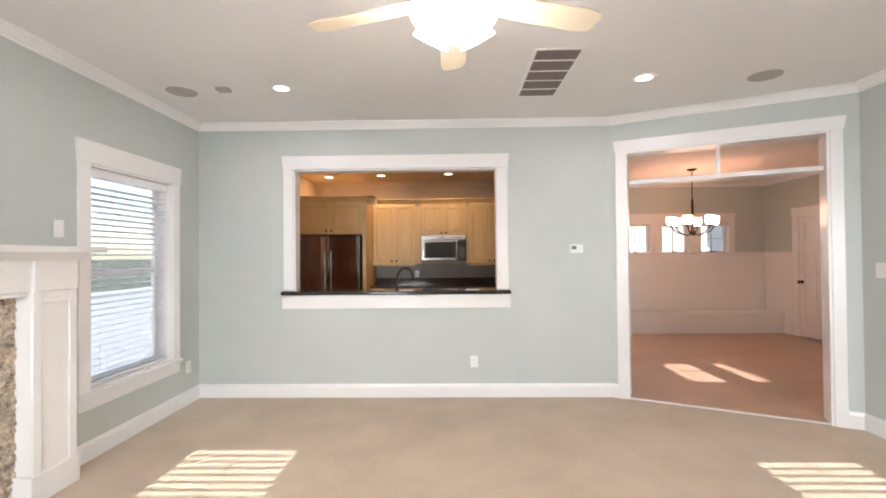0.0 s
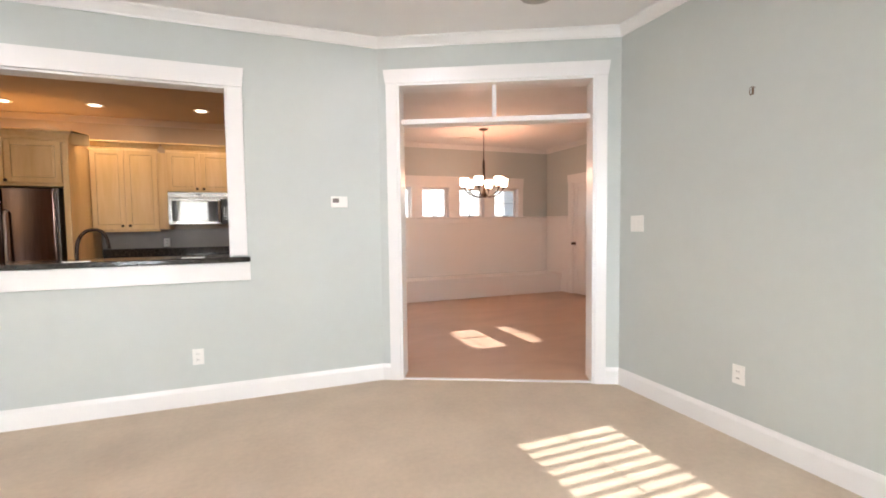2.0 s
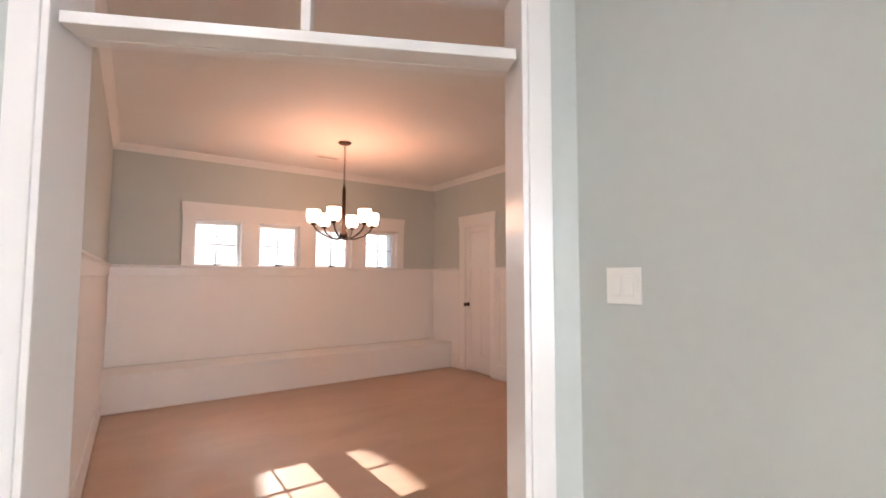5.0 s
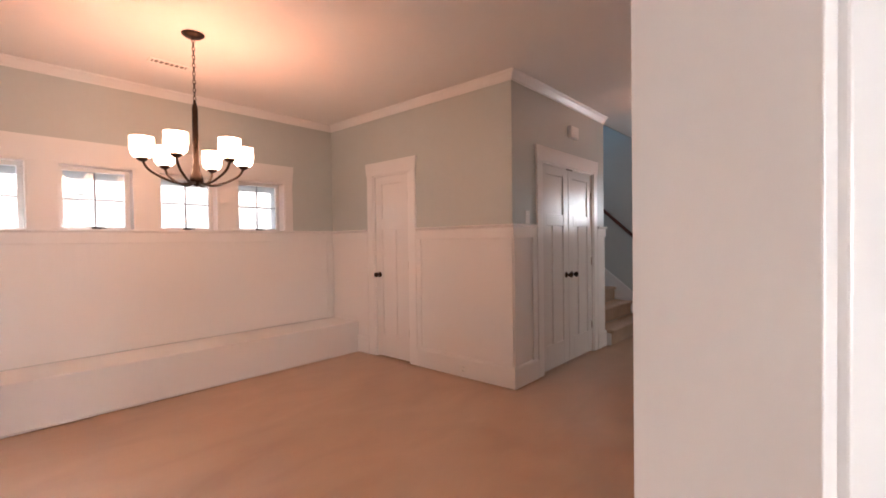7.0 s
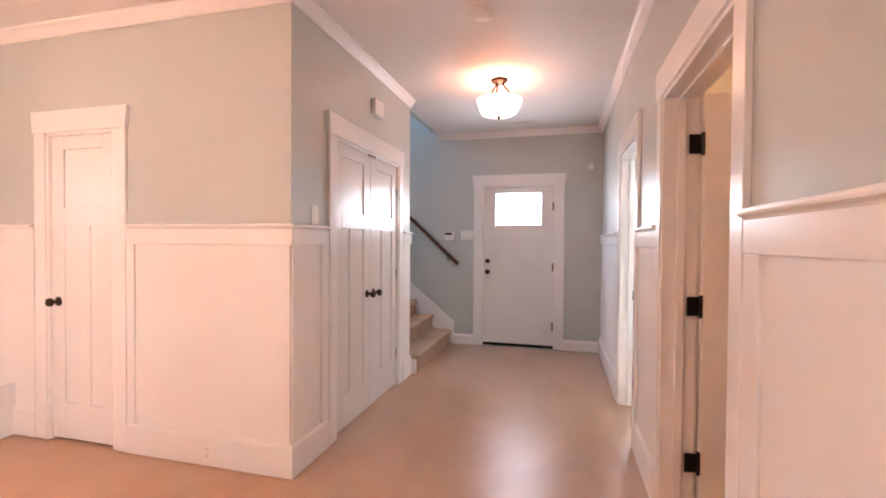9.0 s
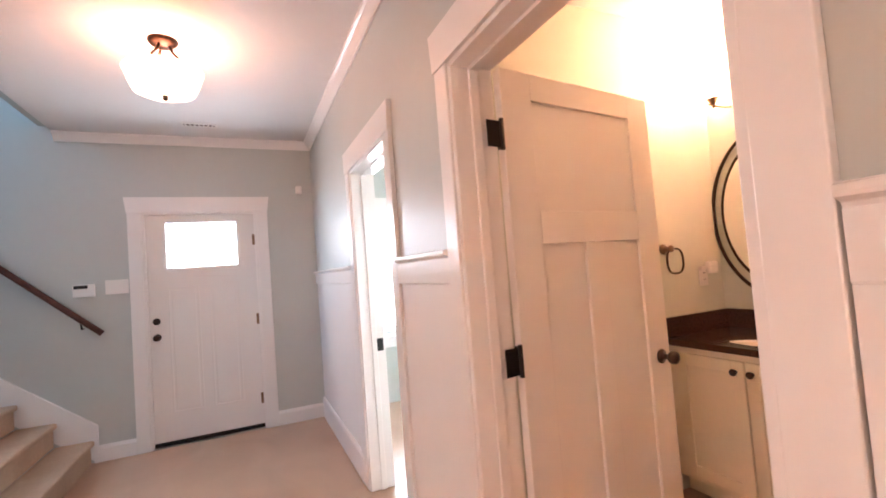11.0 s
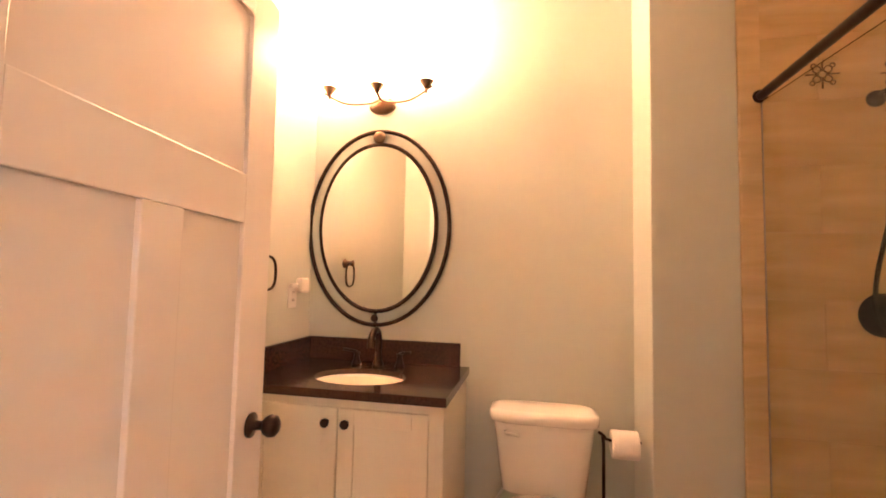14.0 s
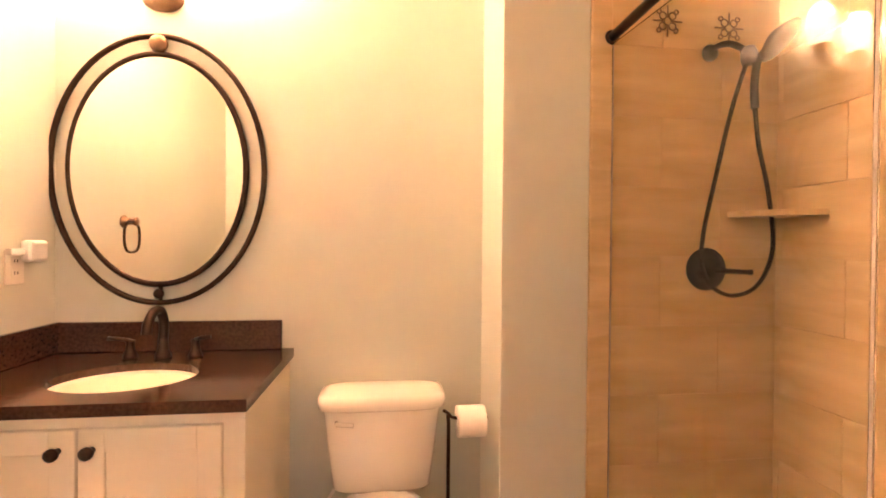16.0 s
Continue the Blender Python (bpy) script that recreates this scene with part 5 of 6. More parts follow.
for c, d in ((0.11, 1.02), (1.05, 2.26)):
    for a in (0.01, 0.625):
        w = 0.603
        pparts.append(PF.boxes("door", [(a, a + 0.06, 0, 0.02, c, d), (a + w - 0.06, a + w, 0, 0.02, c, d), (a + 0.06, a + w - 0.06, 0, 0.02, c, c + 0.06), (a + 0.06, a + w - 0.06, 0, 0.02, d - 0.06, d), (a + 0.055, a + w - 0.055, 0, 0.009, c + 0.055, d - 0.055)], MAPLE, 0.003))
    for z in ((1.085,) if d > 2 else (0.97,)):
        for sx in (0.585, 0.655):
            pparts.append(PF.box("pull", sx - 0.02, sx + 0.02, 0.02, 0.045, z - 0.008, z + 0.008, BRONZE, 0.004))
pparts.append(PF.run("cornice", 0, 1.24, [(0, 2.25), (0.010, 2.25), (0.012, 2.27), (0.010, 2.30), (0.024, 2.316), (0.044, 2.352), (0.060, 2.358), (0.062, 2.38), (-0.2, 2.38), (-0.2, 2.25)], MAPLE))
under(pc, *pparts)
for x0, x1 in ((-1.60, -0.05), (-0.045, 1.5)):
    cb = cabinet("cream wood base cabinet of the sink counter", x0, x1, 5.25, KY0 + 0.02, 0.08, 0.88, 2, ())
tagged(box("sink_counter", (-1.62, KY0 + 0.002, 0.882), (1.60, 5.29, 0.92), DGRANITE, 0.006), "black granite sink counter behind the pass-through", "counter")
fa = empty("kitchen_faucet", "dark bronze gooseneck kitchen faucet", "faucet", (-0.61, 4.95, 0.92))
under(fa, lathe("base", [(0, 0), (0.032, 0), (0.03, 0.01), (0.018, 0.03), (0.016, 0.10), (0.013, 0.11), (0, 0.11)], BRONZE, (-0.61, 4.95, 0.92), seg=18), tube("spout", curve_pts([(-0.61, 4.95, 1.0), (-0.61, 4.96, 1.18), (-0.57, 4.99, 1.27), (-0.50, 5.02, 1.285), (-0.455, 5.04, 1.24), (-0.44, 5.05, 1.14)], 24), 0.0125, BRONZE), tube("lever", [(-0.61, 4.95, 1.02), (-0.66, 4.93, 1.035)], 0.006, BRONZE))
for x, y, r in ((-0.46, 4.40, 12), (0.21, 4.44, -8)):
    pc = tagged(box("paper_card", (-0.07, -0.03, 0), (0.07, 0.03, 0.006), PAPER, 0.001), "white folded card lying on the bar counter", "card", "cards on the bar")
    pc.matrix_world = pose(x, y + 0.1, 1.0765, 0, 0, r)
# first three fittings are known; the pair at y 5.6 is unseen added fill
for x, y in ((-2.034, 7.35), (-1.153, 7.366 - 0.1), (-0.044, 7.289 - 0.1), (-1.6, 5.6), (0.6, 5.6)):
    can_light(x, y, HK, 3.0, "kitchen recessed lights", (1.0, 0.63, 0.36))

# ---- bathroom ----
va = empty("vanity", "cream painted vanity cabinet with dark granite top and white basin", "vanity", (6.15, 2.1, 0))
VX0, VX1, VY = 5.75, BXE - 0.004, 2.352
bm = bmesh.new()
put_box(bm, (VX0, BY + 0.003, 0.10), (VX1, VY, 0.838), 0.003)
put_box(bm, (VX0 + 0.03, BY + 0.003, 0.0), (VX1, VY - 0.07, 0.10), 0.0)
parts = [mesh_of("body", bm, VANITYW)]
for a, b in ((VX0 + 0.055, 6.156), (6.164, 6.535)):
    bm = bmesh.new()
    c, d, st, yf = 0.13, 0.80, 0.062, VY
    put_box(bm, (a + st - 0.004, yf, c + st - 0.004), (b - st + 0.004, yf + 0.010, d - st + 0.004))
    for lo, hi in (((a, yf, c), (a + st, yf + 0.020, d)), ((b - st, yf, c), (b, yf + 0.020, d)), ((a + st, yf, c), (b - st, yf + 0.020, c + st)), ((a + st, yf, d - st), (b - st, yf + 0.020, d))):
        put_box(bm, lo, hi, 0.003)
    parts.append(mesh_of("door", bm, VANITYW))
for x in (6.122, 6.203):
    parts.append(lathe("knob", [(0, 0), (0.009, 0), (0.007, 0.012), (0.017, 0.020), (0.017, 0.028), (0.010, 0.033), (0, 0.034)], BRONZE, (x, VY + 0.02, 0.748), Matrix.Rotation(radians(-90), 4, "X"), 18))
# top with an oval cut for the basin
BC, BR = (6.165, 2.145), (0.205, 0.155)
bm = bmesh.new()
seg = 48
x0, x1, y0, y1, zt, zb = VX0 - 0.014, VX1, BY + 0.003, 2.388, 0.872, 0.838
inn, outr = [], []
for k in range(seg):
    q = 2 * math.pi * k / seg
    cx, sy = math.cos(q), math.sin(q)
    t = min((x1 - BC[0]) / cx if cx > 1e-6 else 9, (x0 - BC[0]) / cx if cx < -1e-6 else 9, (y1 - BC[1]) / sy if sy > 1e-6 else 9, (y0 - BC[1]) / sy if sy < -1e-6 else 9)
    inn.append((BC[0] + BR[0] * cx, BC[1] + BR[1] * sy))
    outr.append((BC[0] + t * cx, BC[1] + t * sy))
for corner in ((x0, y0), (x0, y1), (x1, y0), (x1, y1)):
    k = min(range(seg), key=lambda i: (outr[i][0] - corner[0]) ** 2 + (outr[i][1] - corner[1]) ** 2)
    outr[k] = corner
rows = [[bm.verts.new((*p, z)) for p in pts] for pts, z in ((inn, zb), (inn, zt), (outr, zt), (outr, zb))]
for a, b in zip(rows, rows[1:] + rows[:1]):
    for k in range(seg):
        bm.faces.new((a[k], a[(k + 1) % seg], b[(k + 1) % seg], b[k]))
parts.append(mesh_of("top", bm, GRANITE))
parts.append(boxes("backsplash", [((x0 + 0.045, BY + 0.002, 0.8725), (BXE - 0.024, BY + 0.022, 0.985)), ((BXE - 0.023, BY + 0.002, 0.8725), (BXE - 0.003, y1 - 0.01, 0.985))], GRANITE, 0.003))
parts.append(lathe("basin", [(1.0, -0.004), (0.97, -0.02), (0.9, -0.06), (0.7, -0.11), (0.4, -0.135), (0, -0.14)], PORCELAIN, (BC[0], BC[1], zt - 0.02), None, 40, squash=BR))
under(va, *parts)
ft = empty("bathroom_faucet", "dark bronze widespread faucet with two levers", "faucet", (6.17, 1.92, 0.872))
under(ft, lathe("base", [(0, 0), (0.028, 0), (0.026, 0.012), (0.018, 0.03), (0.017, 0.07), (0, 0.07)], BRONZE, (6.17, 1.91, 0.872), seg=18),
      tube("spout", curve_pts([(6.17, 1.91, 0.93), (6.17, 1.905, 0.995), (6.17, 1.93, 1.042), (6.17, 1.975, 1.045), (6.17, 2.012, 1.01), (6.17, 2.02, 0.975)], 20), 0.016, BRONZE, radii=None),
      *[lathe("handle", [(0, 0), (0.025, 0), (0.022, 0.012), (0.014, 0.03), (0.013, 0.055), (0.017, 0.06), (0, 0.068)], BRONZE, (6.17 + dx, 1.91, 0.872), seg=16) for dx in (-0.11, 0.11)],
      *[tube("lever", [(6.17 + dx, 1.91, 0.934), (6.17 + dx * 1.25, 1.93, 0.945), (6.17 + dx * 1.55, 1.935, 0.948)], 0.007, BRONZE) for dx in (-0.11, 0.11)])

MC, MZ = 6.225, 1.56
mi = empty("oval_mirror", "oval wall mirror in a double bronze ring frame", "mirror", (MC, BY, MZ))
ell = lambda rx, rz, y, n=64, lean=0.0: [(MC + rx * math.cos(2 * math.pi * k / n), y + lean * rx * math.cos(2 * math.pi * k / n), MZ + rz * math.sin(2 * math.pi * k / n)) for k in range(n)]
bm = bmesh.new()
fr_, bk_ = [bm.verts.new(p) for p in ell(0.308, 0.428, BY + 0.028, lean=0.015)], [bm.verts.new(p) for p in ell(0.308, 0.428, BY + 0.02, lean=0.015)]
bm.faces.new(fr_), bm.faces.new(bk_)
for k in range(64):
    bm.faces.new((fr_[k], fr_[(k + 1) % 64], bk_[(k + 1) % 64], bk_[k]))
parts = [mesh_of("glass", bm, MIRROR), tube("inner_frame", ell(0.312, 0.432, BY + 0.026), 0.0112, BRONZE, seg=10, closed=True), tube("outer_frame", ell(0.378, 0.502, BY + 0.022), 0.0105, BRONZE, seg=10, closed=True),
         lathe("finial", [(0, 0), (0.026, 0.004), (0.034, 0.014), (0.03, 0.026), (0.018, 0.032), (0, 0.036)], BRONZE_L, (MC, BY + 0.018, MZ + 0.468), Matrix.Rotation(radians(-90), 4, "X"), 18),
         lathe("finial", [(0, 0), (0.016, 0.004), (0.02, 0.012), (0.012, 0.02), (0, 0.022)], BRONZE, (MC, BY + 0.018, MZ - 0.468), Matrix.Rotation(radians(-90), 4, "X"), 18)]
for sz in (-1, 1):
    parts.append(tube("spacer", [(MC, BY + 0.014, MZ + sz * 0.43), (MC, BY + 0.014, MZ + sz * 0.50)], 0.007, BRONZE))
under(mi, *parts)

LC = 6.222
vl = empty("vanity_light", "bronze three-lamp vanity light with glowing glass shades", "wall lamp", (LC, BY, 2.2))
parts = [lathe("backplate", [(0, 0), (0.068, 0), (0.075, 0.006), (0.06, 0.02), (0.02, 0.028), (0, 0.028)], BRONZE_L, (LC, BY + 0.001, 2.205), Matrix.Rotation(radians(-90), 4, "X"), 28, squash=(1.0, 0.62))]
parts.append(tube("arm", curve_pts([(LC - 0.29, BY + 0.10, 2.255), (LC - 0.18, BY + 0.085, 2.20), (LC - 0.06, BY + 0.05, 2.205), (LC, BY + 0.04, 2.225), (LC + 0.06, BY + 0.05, 2.205), (LC + 0.18, BY + 0.085, 2.20), (LC + 0.29, BY + 0.10, 2.255)], 36), 0.006, BRONZE_L, seg=8))
for dx in (-0.26, 0.0, 0.26):
    yl = BY + 0.10
    parts.append(tube("post", [(LC + dx, BY + (0.045 if dx == 0 else 0.095), 2.222), (LC + dx, yl, 2.245)], 0.007, BRONZE_L))
    parts.append(lathe("cup", [(0, 0), (0.012, 0.0), (0.016, 0.012), (0.034, 0.036), (0.036, 0.042), (0, 0.042)], BRONZE_L, (LC + dx, yl, 2.242), seg=18))
    parts.append(lathe("shade", [(0, 0), (0.03, 0.0), (0.045, 0.02), (0.052, 0.07), (0.064, 0.125), (0.060, 0.125), (0.047, 0.07), (0, 0.01)], BULB_V, (LC + dx, yl, 2.285), seg=22))
    lamp("vanity_lamp", "POINT", (LC + dx, yl + 0.0, 2.44), 4.3, (1.0, 0.47, 0.247), 0.045)
under(vl, *parts)

to = empty("toilet", "white porcelain toilet with a lidded tank", "toilet", (5.38, 2.1, 0))
TX = 5.385


def loft(name, sections, m, seg=32, power=2.6):
    """A rounded body through sections (z, x centre, y centre, half width, half depth)."""
    bm = bmesh.new()
    rings = []
    for z, cx, cy, hx, hy in sections:
        ring = []
        for k in range(seg):
            q = 2 * math.pi * k / seg
            c, s = math.cos(q), math.sin(q)
            ring.append(bm.verts.new((cx + hx * math.copysign(abs(c) ** (2 / power), c), cy + hy * math.copysign(abs(s) ** (2 / power), s), z)))
        rings.append(ring)
    for a, b in zip(rings, rings[1:]):
        for k in range(seg):
            bm.faces.new((a[k], a[(k + 1) % seg], b[(k + 1) % seg], b[k]))
    bm.faces.new(rings[0]), bm.faces.new(rings[-1])
    return mesh_of(name, bm, m, True)


parts = [loft("tank", [(0.385, TX, 1.925, 0.16, 0.075), (0.40, TX, 1.925, 0.178, 0.085), (0.50, TX, 1.92, 0.192, 0.090), (0.66, TX, 1.915, 0.212, 0.096), (0.685, TX, 1.915, 0.214, 0.097)], PORCELAIN, 40, 5.0),
         loft("tank_lid", [(0.684, TX, 1.915, 0.215, 0.098), (0.690, TX, 1.915, 0.232, 0.106), (0.715, TX, 1.915, 0.236, 0.108), (0.732, TX, 1.915, 0.230, 0.104), (0.738, TX, 1.915, 0.205, 0.085)], PORCELAIN, 40, 5.0),
         loft("bowl", [(0.0, TX, 2.16, 0.11, 0.24), (0.05, TX, 2.16, 0.10, 0.23), (0.18, TX, 2.18, 0.10, 0.24), (0.30, TX, 2.24, 0.16, 0.29), (0.37, TX, 2.26, 0.18, 0.31), (0.385, TX, 2.26, 0.18, 0.31)], PORCELAIN, 36, 2.3),
         loft("seat_lid", [(0.386, TX, 2.275, 0.182, 0.225), (0.392, TX, 2.275, 0.188, 0.232), (0.412, TX, 2.275, 0.188, 0.232), (0.420, TX, 2.275, 0.178, 0.222)], PORCELAIN, 36, 2.4),
         box("neck", (TX - 0.11, 1.86, 0.30), (TX + 0.11, 2.06, 0.386), PORCELAIN, 0.02),
         tube("flush_lever", [(TX + 0.16, 2.005, 0.648), (TX + 0.16, 2.022, 0.648), (TX + 0.10, 2.026, 0.644)], 0.008, PORCELAIN)]
under(to, *parts)
sv = empty("water_supply", "white toilet supply valve low on the wall", "valve", (5.62, BY, 0.2))
under(sv, tube("pipe", curve_pts([(5.62, BY, 0.2), (5.62, BY + 0.05, 0.2), (5.60, BY + 0.07, 0.28), (5.54, BY + 0.09, 0.39)], 12), 0.006, PLASTIC))

th = empty("paper_holder", "dark bronze freestanding toilet paper holder with a roll", "paper holder", (5.09, 2.05, 0))
under(th, lathe("foot", [(0, 0), (0.075, 0), (0.075, 0.008), (0.02, 0.018), (0, 0.018)], BRONZE, (5.145, 2.02, -0.008), seg=24), tube("post", [(5.145, 2.02, 0.0), (5.145, 2.02, 0.64), (5.148, 2.02, 0.668)], 0.007, BRONZE), tube("arm", curve_pts([(5.165, 2.02, 0.685), (5.145, 2.02, 0.672), (5.12, 2.02, 0.655), (5.0, 2.02, 0.655)], 10), 0.006, BRONZE),
      lathe("roll", [(0.02, 0), (0.054, 0), (0.056, 0.004), (0.056, 0.098), (0.054, 0.102), (0.02, 0.102), (0.02, 0)], PAPER, (5.115, 2.02, 0.642), Matrix.Rotation(radians(-90), 4, "Y"), 28))

tr = empty("towel_ring", "dark bronze towel ring on the bathroom wall", "towel ring", (BXE, 2.29, 1.38))
ringp = [(BXE - 0.055, 2.285 + 0.066 * math.copysign(abs(math.cos(q)) ** 0.75, math.cos(q)), 1.31 + 0.072 * math.copysign(abs(math.sin(q)) ** 0.75, math.sin(q))) for q in [2 * math.pi * k / 36 for k in range(36)]]
under(tr, lathe("mount", [(0, 0), (0.030, 0), (0.030, 0.008), (0.018, 0.016), (0.014, 0.045), (0.02, 0.052), (0.02, 0.062), (0, 0.066)], BRONZE_L, (BXE - 0.001, 2.315, 1.383), Matrix.Rotation(radians(-90), 4, "Y"), 20), tube("ring", ringp, 0.006, BRONZE, seg=8, closed=True))
plate(BE, HY - 1.985, 1.20, "white outlet beside the bathroom mirror")
nl = empty("night_light", "white plug-in night light on the outlet", "night light", BE.at(HY - 1.93, 0.01, 1.25))
under(nl, BE.box("body", HY - 1.975, HY - 1.90, 0.010, 0.05, 1.215, 1.29, PLASTIC, 0.012), BE.box("plug", HY - 2.03, HY - 1.975, 0.010, 0.03, 1.24, 1.262, PLASTIC, 0.004))

# shower
ZV = 1.205
sh = empty("shower_set", "dark bronze hand shower on an arm with looped hose and valve", "shower", (4.25, PY, 2.0))
parts = [lathe("valve_plate", [(0, 0), (0.075, 0), (0.078, 0.006), (0.05, 0.012), (0.03, 0.016), (0.028, 0.05), (0, 0.052)], BLACK, (4.215, PY, ZV), Matrix.Rotation(radians(-90), 4, "X"), 32),
         tube("valve_lever", [(4.215, PY + 0.045, ZV), (4.17, PY + 0.05, ZV - 0.004), (4.085, PY + 0.05, ZV - 0.008), (4.075, PY + 0.05, ZV - 0.008)], 0.008, BLACK, radii=[0.012, 0.009, 0.009, 0.012]),
         lathe("arm_flange", [(0, 0), (0.030, 0), (0.030, 0.01), (0.012, 0.02), (0, 0.02)], BLACK, (4.21, PY, 1.99), Matrix.Rotation(radians(-90), 4, "X"), 20),
         tube("arm", curve_pts([(4.21, PY, 1.99), (4.198, PY + 0.03, 2.005), (4.172, PY + 0.06, 2.0), (4.135, PY + 0.09, 1.965)], 16), 0.011, BLACK),
         lathe("bracket", [(0, -0.03), (0.02, -0.03), (0.026, -0.01), (0.026, 0.012), (0.018, 0.03), (0, 0.03)], BLACK, (4.13, PY + 0.09, 1.95), seg=16),
         tube("handle", curve_pts([(4.10, PY + 0.085, 1.77), (4.108, PY + 0.09, 1.85), (4.108, PY + 0.105, 1.93), (4.085, PY + 0.13, 1.968)], 14), 0.013, BLACK, radii=None),
         lathe("head", [(0, 0.034), (0.026, 0.032), (0.055, 0.018), (0.074, 0.004), (0.076, -0.006), (0.068, -0.012), (0, -0.014)], MATTE, (4.06, PY + 0.14, 1.985), Vector((0, 0, -1)).rotation_difference(Vector((-0.485, 0.53, -0.70))).to_matrix().to_4x4(), 30, squash=(1.0, 1.0))]
hose = curve_pts([(4.135, PY + 0.09, 1.935), (4.165, PY + 0.06, 1.78), (4.212, PY + 0.045, 1.54), (4.258, PY + 0.04, 1.30), (4.245, PY + 0.05, 1.17), (4.16, PY + 0.055, 1.115), (4.06, PY + 0.06, 1.15), (4.005, PY + 0.065, 1.28), (4.03, PY + 0.07, 1.48), (4.078, PY + 0.08, 1.64), (4.10, PY + 0.085, 1.77)], 70)
parts.append(tube("hose", hose, 0.0075, BLACK, seg=8))
under(sh, *parts)
sr = empty("shower_rod", "dark bronze shower header rod", "rod", (PX0, 2.9, 2.03))
under(sr, tube("rod", [(PX0 + 0.01, PY + 0.002, 2.022), (PX0 + 0.01, HY - 0.142, 2.022)], 0.0165, BRONZE, seg=14), lathe("flange", [(0, 0), (0.026, 0), (0.026, 0.008), (0.018, 0.012), (0, 0.012)], BRONZE, (PX0 + 0.01, PY + 0.001, 2.022), Matrix.Rotation(radians(-90), 4, "X"), 20))
sg = empty("shower_screen", "frameless clear glass shower panel and door", "shower screen", (PX0, 2.9, 0.08))
SKEW = Matrix.Translation((PX0 + 0.004, PY, 0)) @ Matrix.Rotation(radians(5.0), 4, "Z")
gp = [box("fixed_panel", (-0.005, 0.004, 0.09), (0.005, 0.806, 2.0), SHOWERG, 0.001, None, SKEW), box("door_panel", (-0.005, 0.814, 0.09), (0.005, 1.45, 2.0), SHOWERG, 0.001, None, SKEW)]
for g in gp:
    g.visible_shadow = False
gp += [box("seal", (PX0 - 0.003, PY - 0.0, 0.09), (PX0 + 0.003, PY + 0.006, 2.0), GREYP, 0.001), box("door_seal", (-0.004, 0.807, 0.09), (0.004, 0.813, 2.0), GREYP, 0.0, None, SKEW), tube("handle", [SKEW @ Vector(p) for p in ((0.008, 0.885, 0.90), (0.05, 0.885, 0.90), (0.05, 0.885, 1.15), (0.008, 0.885, 1.15))], 0.012, BLACK)]
under(sg, *gp)
structure(box("floor_shower_kerb", (PX0 - 0.11, PY, -0.01), (PX0 + 0.06, HY - 0.145, 0.088), TILE, 0.006), "travertine shower kerb", "kerb")
cs = empty("corner_shelf", "pale stone corner shelf in the shower", "shelf", (SX, PY, 1.405))
bm = bmesh.new()
pts = [(SX, PY)] + [(SX + 0.20 * math.cos(q), PY + 0.20 * math.sin(q)) for q in [math.pi / 2 * k / 8 for k in range(9)]]
t, u = [bm.verts.new((x, y, 1.415)) for x, y in pts], [bm.verts.new((x, y, 1.395)) for x, y in pts]
bm.faces.new(t), bm.faces.new(u)
for i in range(len(pts)):
    j = (i + 1) % len(pts)
    bm.faces.new((t[i], t[j], u[j], u[i]))
under(cs, mesh_of("slab", bm, TILE))
structure(box("trim_bullnose", (4.585, PY - 0.017, 0), (4.664, PY + 0.006, HB), TILE, 0.005), "travertine bullnose edge of the shower tiling", "tile edge")

# ---- out of doors ----
structure(box("ground", (-400, -400, -0.75), (400, 400, -0.45), LAWN, 0), "lawn round the house", "ground")
structure(box("road", (-17, -60, -0.45), (-3.2, 60, -0.43), ASPHALT, 0), "drive beside the house, lightened to imitate daylight glare", "road")
structure(box("pavement", (-18.6, -60, -0.45), (-17.2, 60, -0.40), SIDING, 0), "pale concrete path", "pavement")


def neighbour(label, x0, x1, y0, y1, h, roof, wins):
    """A plain sided house with a pitched roof and windows: lapped boards are real steps."""
    ob = empty("house", label, "house", ((x0 + x1) / 2, (y0 + y1) / 2, -0.45))
    bm = bmesh.new()
    z = -0.45
    while z < h - 0.01:
        put_box(bm, (x0 - 0.0, y0, z), (x1, y1, z + 0.13)), put_box(bm, (x0 - 0.012, y0 - 0.012, z), (x1 + 0.012, y1 + 0.012, z + 0.03))
        z += 0.13
    parts = [mesh_of("siding", bm, SIDING)]
    bm = bmesh.new()
    xm, o = (x0 + x1) / 2, 0.4
    a = [bm.verts.new((x, y0 - o, zz)) for x, zz in ((x0 - o, h - 0.1), (xm, h + roof), (x1 + o, h - 0.1), (x1 + o, h - 0.25), (x0 - o, h - 0.25))]
    b = [bm.verts.new((v.co.x, y1 + o, v.co.z)) for v in a]
    for i in range(5):
        bm.faces.new((a[i], a[(i + 1) % 5], b[(i + 1) % 5], b[i]))
    bm.faces.new(a), bm.faces.new(b)
    parts.append(mesh_of("roof", bm, ROOFM))
    for lo, hi in wins:
        parts.append(box("window", lo, hi, GREYP, 0.01))
        parts.append(boxes("window_trim", [((lo[0] - 0.1, lo[1] - 0.02, lo[2] - 0.1), (hi[0] + 0.1, hi[1] - 0.01, lo[2])), ((lo[0] - 0.1, lo[1] - 0.02, hi[2]), (hi[0] + 0.1, hi[1] - 0.01, hi[2] + 0.1))], TRIM, 0.004))
    return under(ob, *parts)


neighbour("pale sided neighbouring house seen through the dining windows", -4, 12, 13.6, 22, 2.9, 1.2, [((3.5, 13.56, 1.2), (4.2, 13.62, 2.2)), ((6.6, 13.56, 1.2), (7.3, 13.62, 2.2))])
neighbour("pale house across the drive", -34, -24, 4, 18, 3.2, 2.5, [])
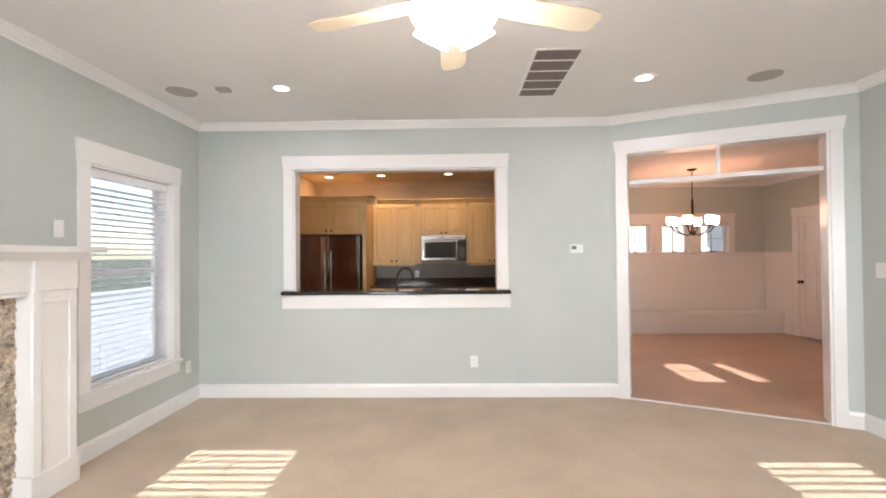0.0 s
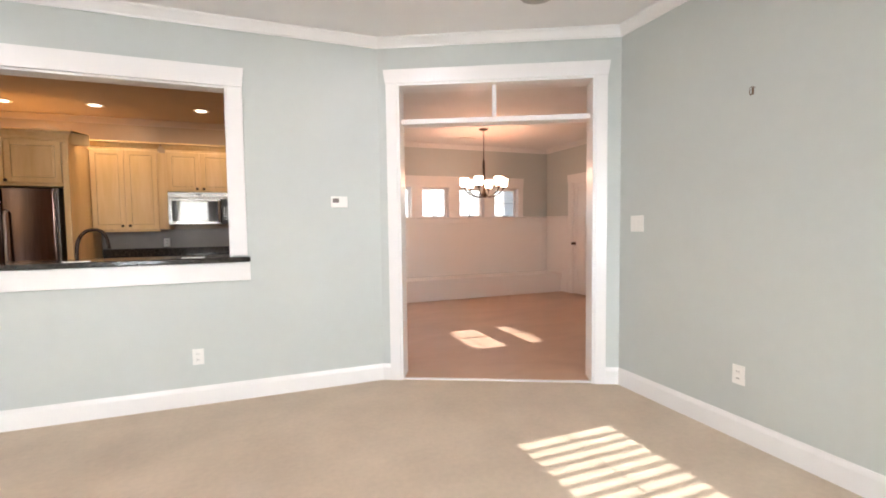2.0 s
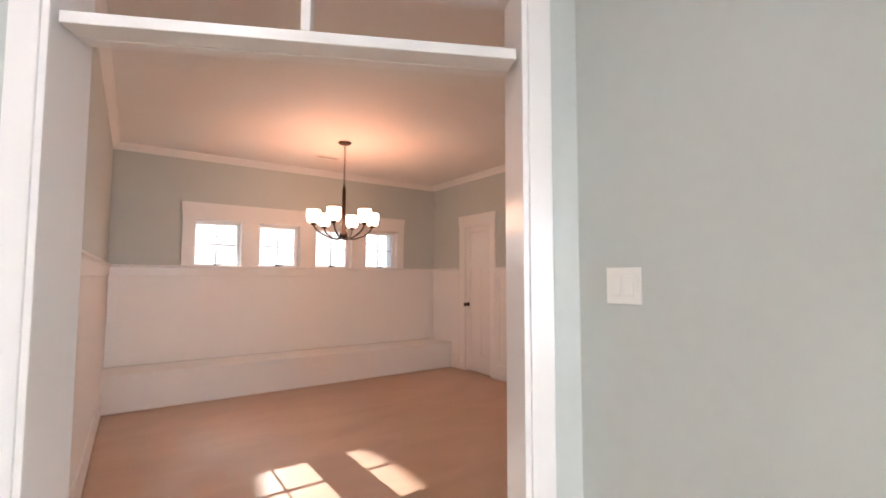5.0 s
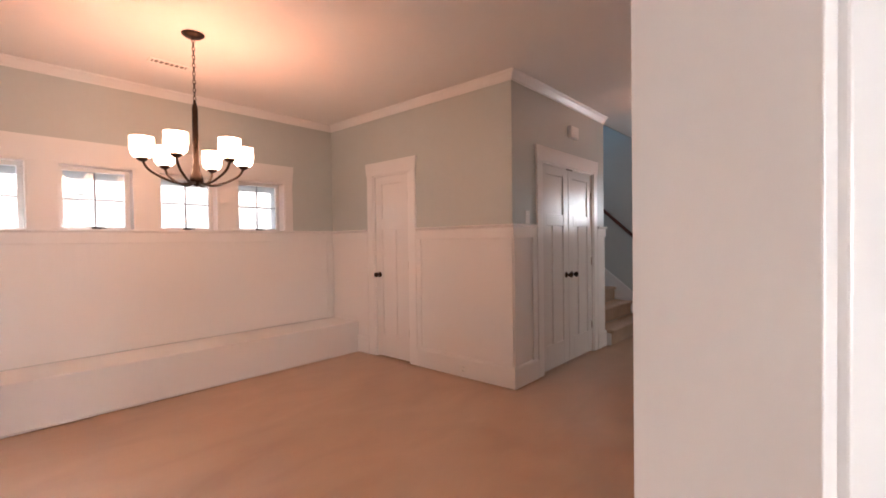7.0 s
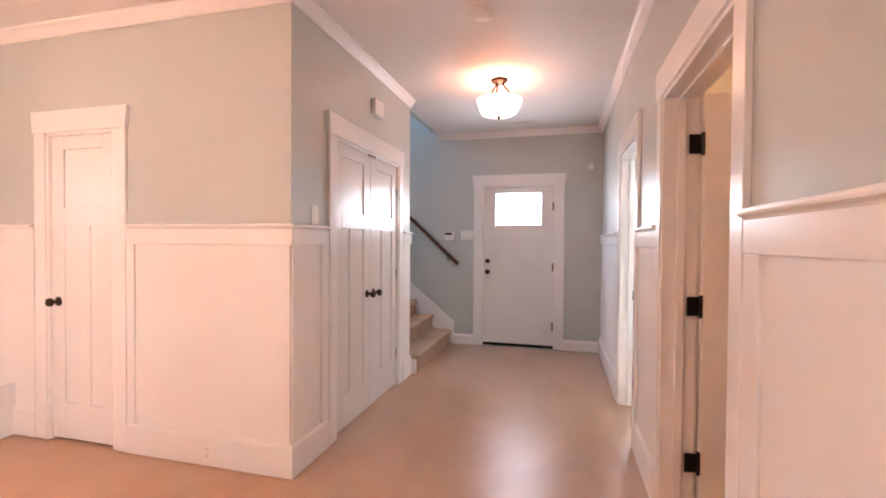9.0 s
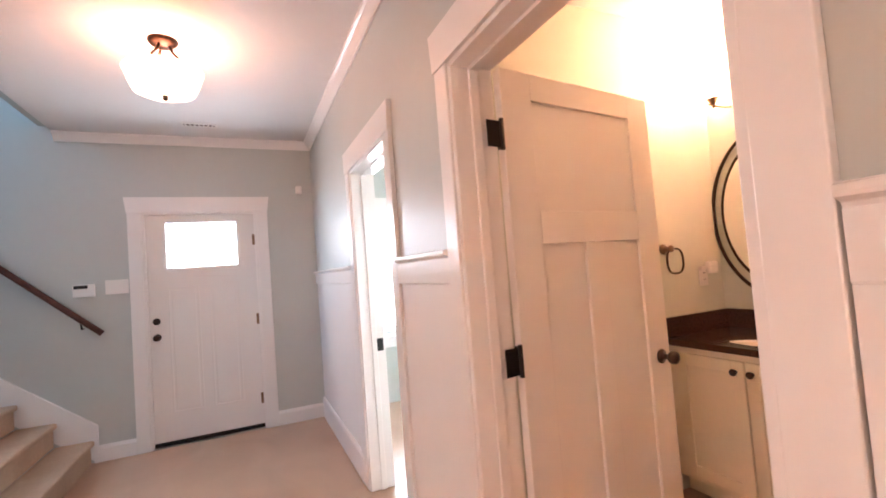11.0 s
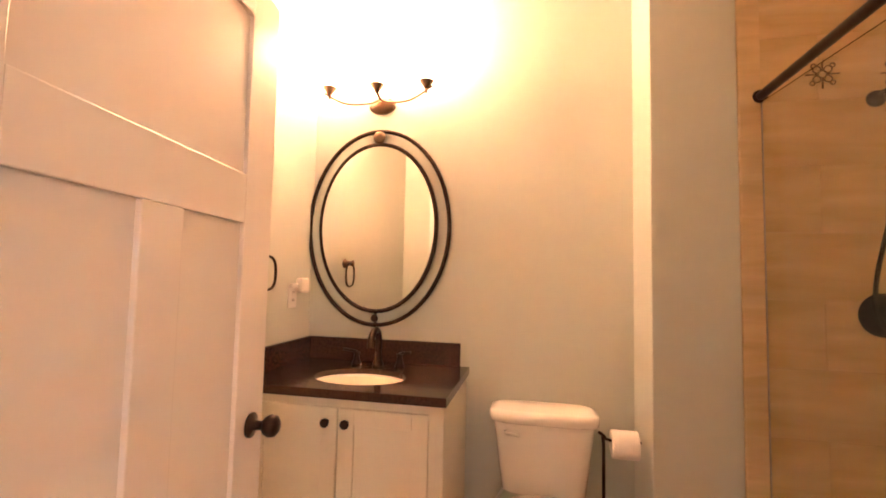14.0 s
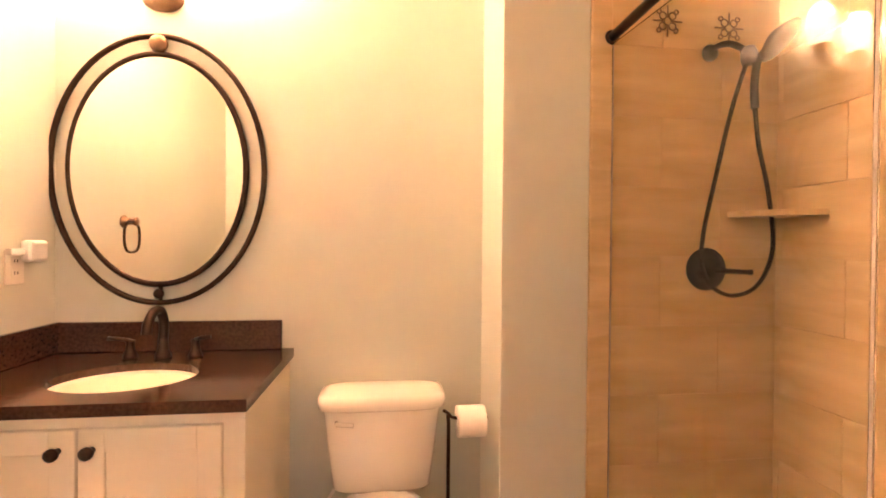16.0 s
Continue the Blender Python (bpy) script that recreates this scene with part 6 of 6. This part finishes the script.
# added spot lamp, nothing stands at its place; throws the bright dining floor patches
gl = bpy.data.lights.new("floor_patch_spot", "SPOT")
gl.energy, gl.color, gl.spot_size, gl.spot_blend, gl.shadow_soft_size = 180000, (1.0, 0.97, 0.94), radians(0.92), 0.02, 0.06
glo = new("floor_patch_spot", gl)
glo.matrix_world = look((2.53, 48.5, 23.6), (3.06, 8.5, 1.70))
# daylight at the openings
for x in (-1.52, 2.36):
    window_light("south_window_light", (x, YS - 0.2, 1.3), (x, YS + 3, 1.1), 0.72, 1.55, 29)
window_light("study_window_light", (FX + 0.2, 3.06, 1.4), (FX - 2, 3.06, 1.3), 0.85, 1.25, 26)
window_light("door_window_light", (FX + 0.2, 4.9, 1.77), (FX - 2, 4.9, 1.6), 0.55, 0.4, 3)
# added blue fill lamp for the stair wall, no window known there
window_light("stair_blue_fill_light", (8.6, 9.1, 4.05), (8.6, 7, 3.2), 1.4, 1.2, 9, (0.55, 0.75, 1.0))

# ---- tiles of the shower ----
def tiles(face, length, parent_name, label):
    owner = bpy.data.objects[parent_name]
    shapes = {}
    th, tw, z, row = 0.25, 0.46, 0.0, 0
    while z < HB - 0.02:
        s = -tw * (row % 2) * 0.5
        top = min(z + th, HB - 0.001)
        while s < length:
            a, b = max(s, 0.0), min(s + tw, length)
            if b - a > 0.02:
                key = (round(b - a, 3), round(top - z, 3))
                if key not in shapes:
                    bm = bmesh.new()
                    put_box(bm, (0.0006, -0.016, 0.0006), (b - a - 0.0006, 0.0, top - z - 0.0006))
                    es = [e for e in bm.edges if all(v.co.y > -0.001 for v in e.verts)]
                    bmesh.ops.bevel(bm, geom=es, offset=0.0007, segments=1, affect="EDGES")
                    me = bpy.data.meshes.new("tile")
                    bm.to_mesh(me), bm.free()
                    me.materials.append(TILE)
                    shapes[key] = me
                ob = new("tile", shapes[key])
                ob.matrix_world = face.m @ Matrix.Translation((a, 0, z))
                ob.parent = owner
            s += tw
        z, row = z + th, row + 1


tiles(BP, 4.585 - SX, "wall_shower_back", "")
SHF = Face((SX, HY - 0.14), (0, -1), (1, 0))
tiles(SHF, HY - 0.14 - PY, "wall_shower_west", "")
# scroll inserts in the back wall
for x, z in ((4.375, 2.095), (4.135, 2.085)):
    ins = empty("tile_insert", "small dark scrolled accent insert in the tile", "tile insert", (x, PY, z), "shower tile inserts")
    parts = []
    for k in range(4):
        a = math.pi / 2 * k + math.pi / 4
        for r, d in ((0.013, 0.026), (0.008, 0.047)):
            c = (x + d * math.cos(a), PY + 0.003, z + d * math.sin(a))
            parts.append(tube("scroll", [(c[0] + r * math.cos(q), c[1], c[2] + r * math.sin(q)) for q in [2 * math.pi * i / 12 for i in range(12)]], 0.0026, BRONZE_L, seg=5, closed=True))
    for k in range(4):
        a = math.pi / 2 * k
        parts.append(tube("scroll", [(x + 0.012 * math.cos(a), PY + 0.003, z + 0.012 * math.sin(a)), (x + 0.056 * math.cos(a), PY + 0.003, z + 0.056 * math.sin(a))], 0.003, BRONZE_L, seg=5))
    under(ins, *parts)
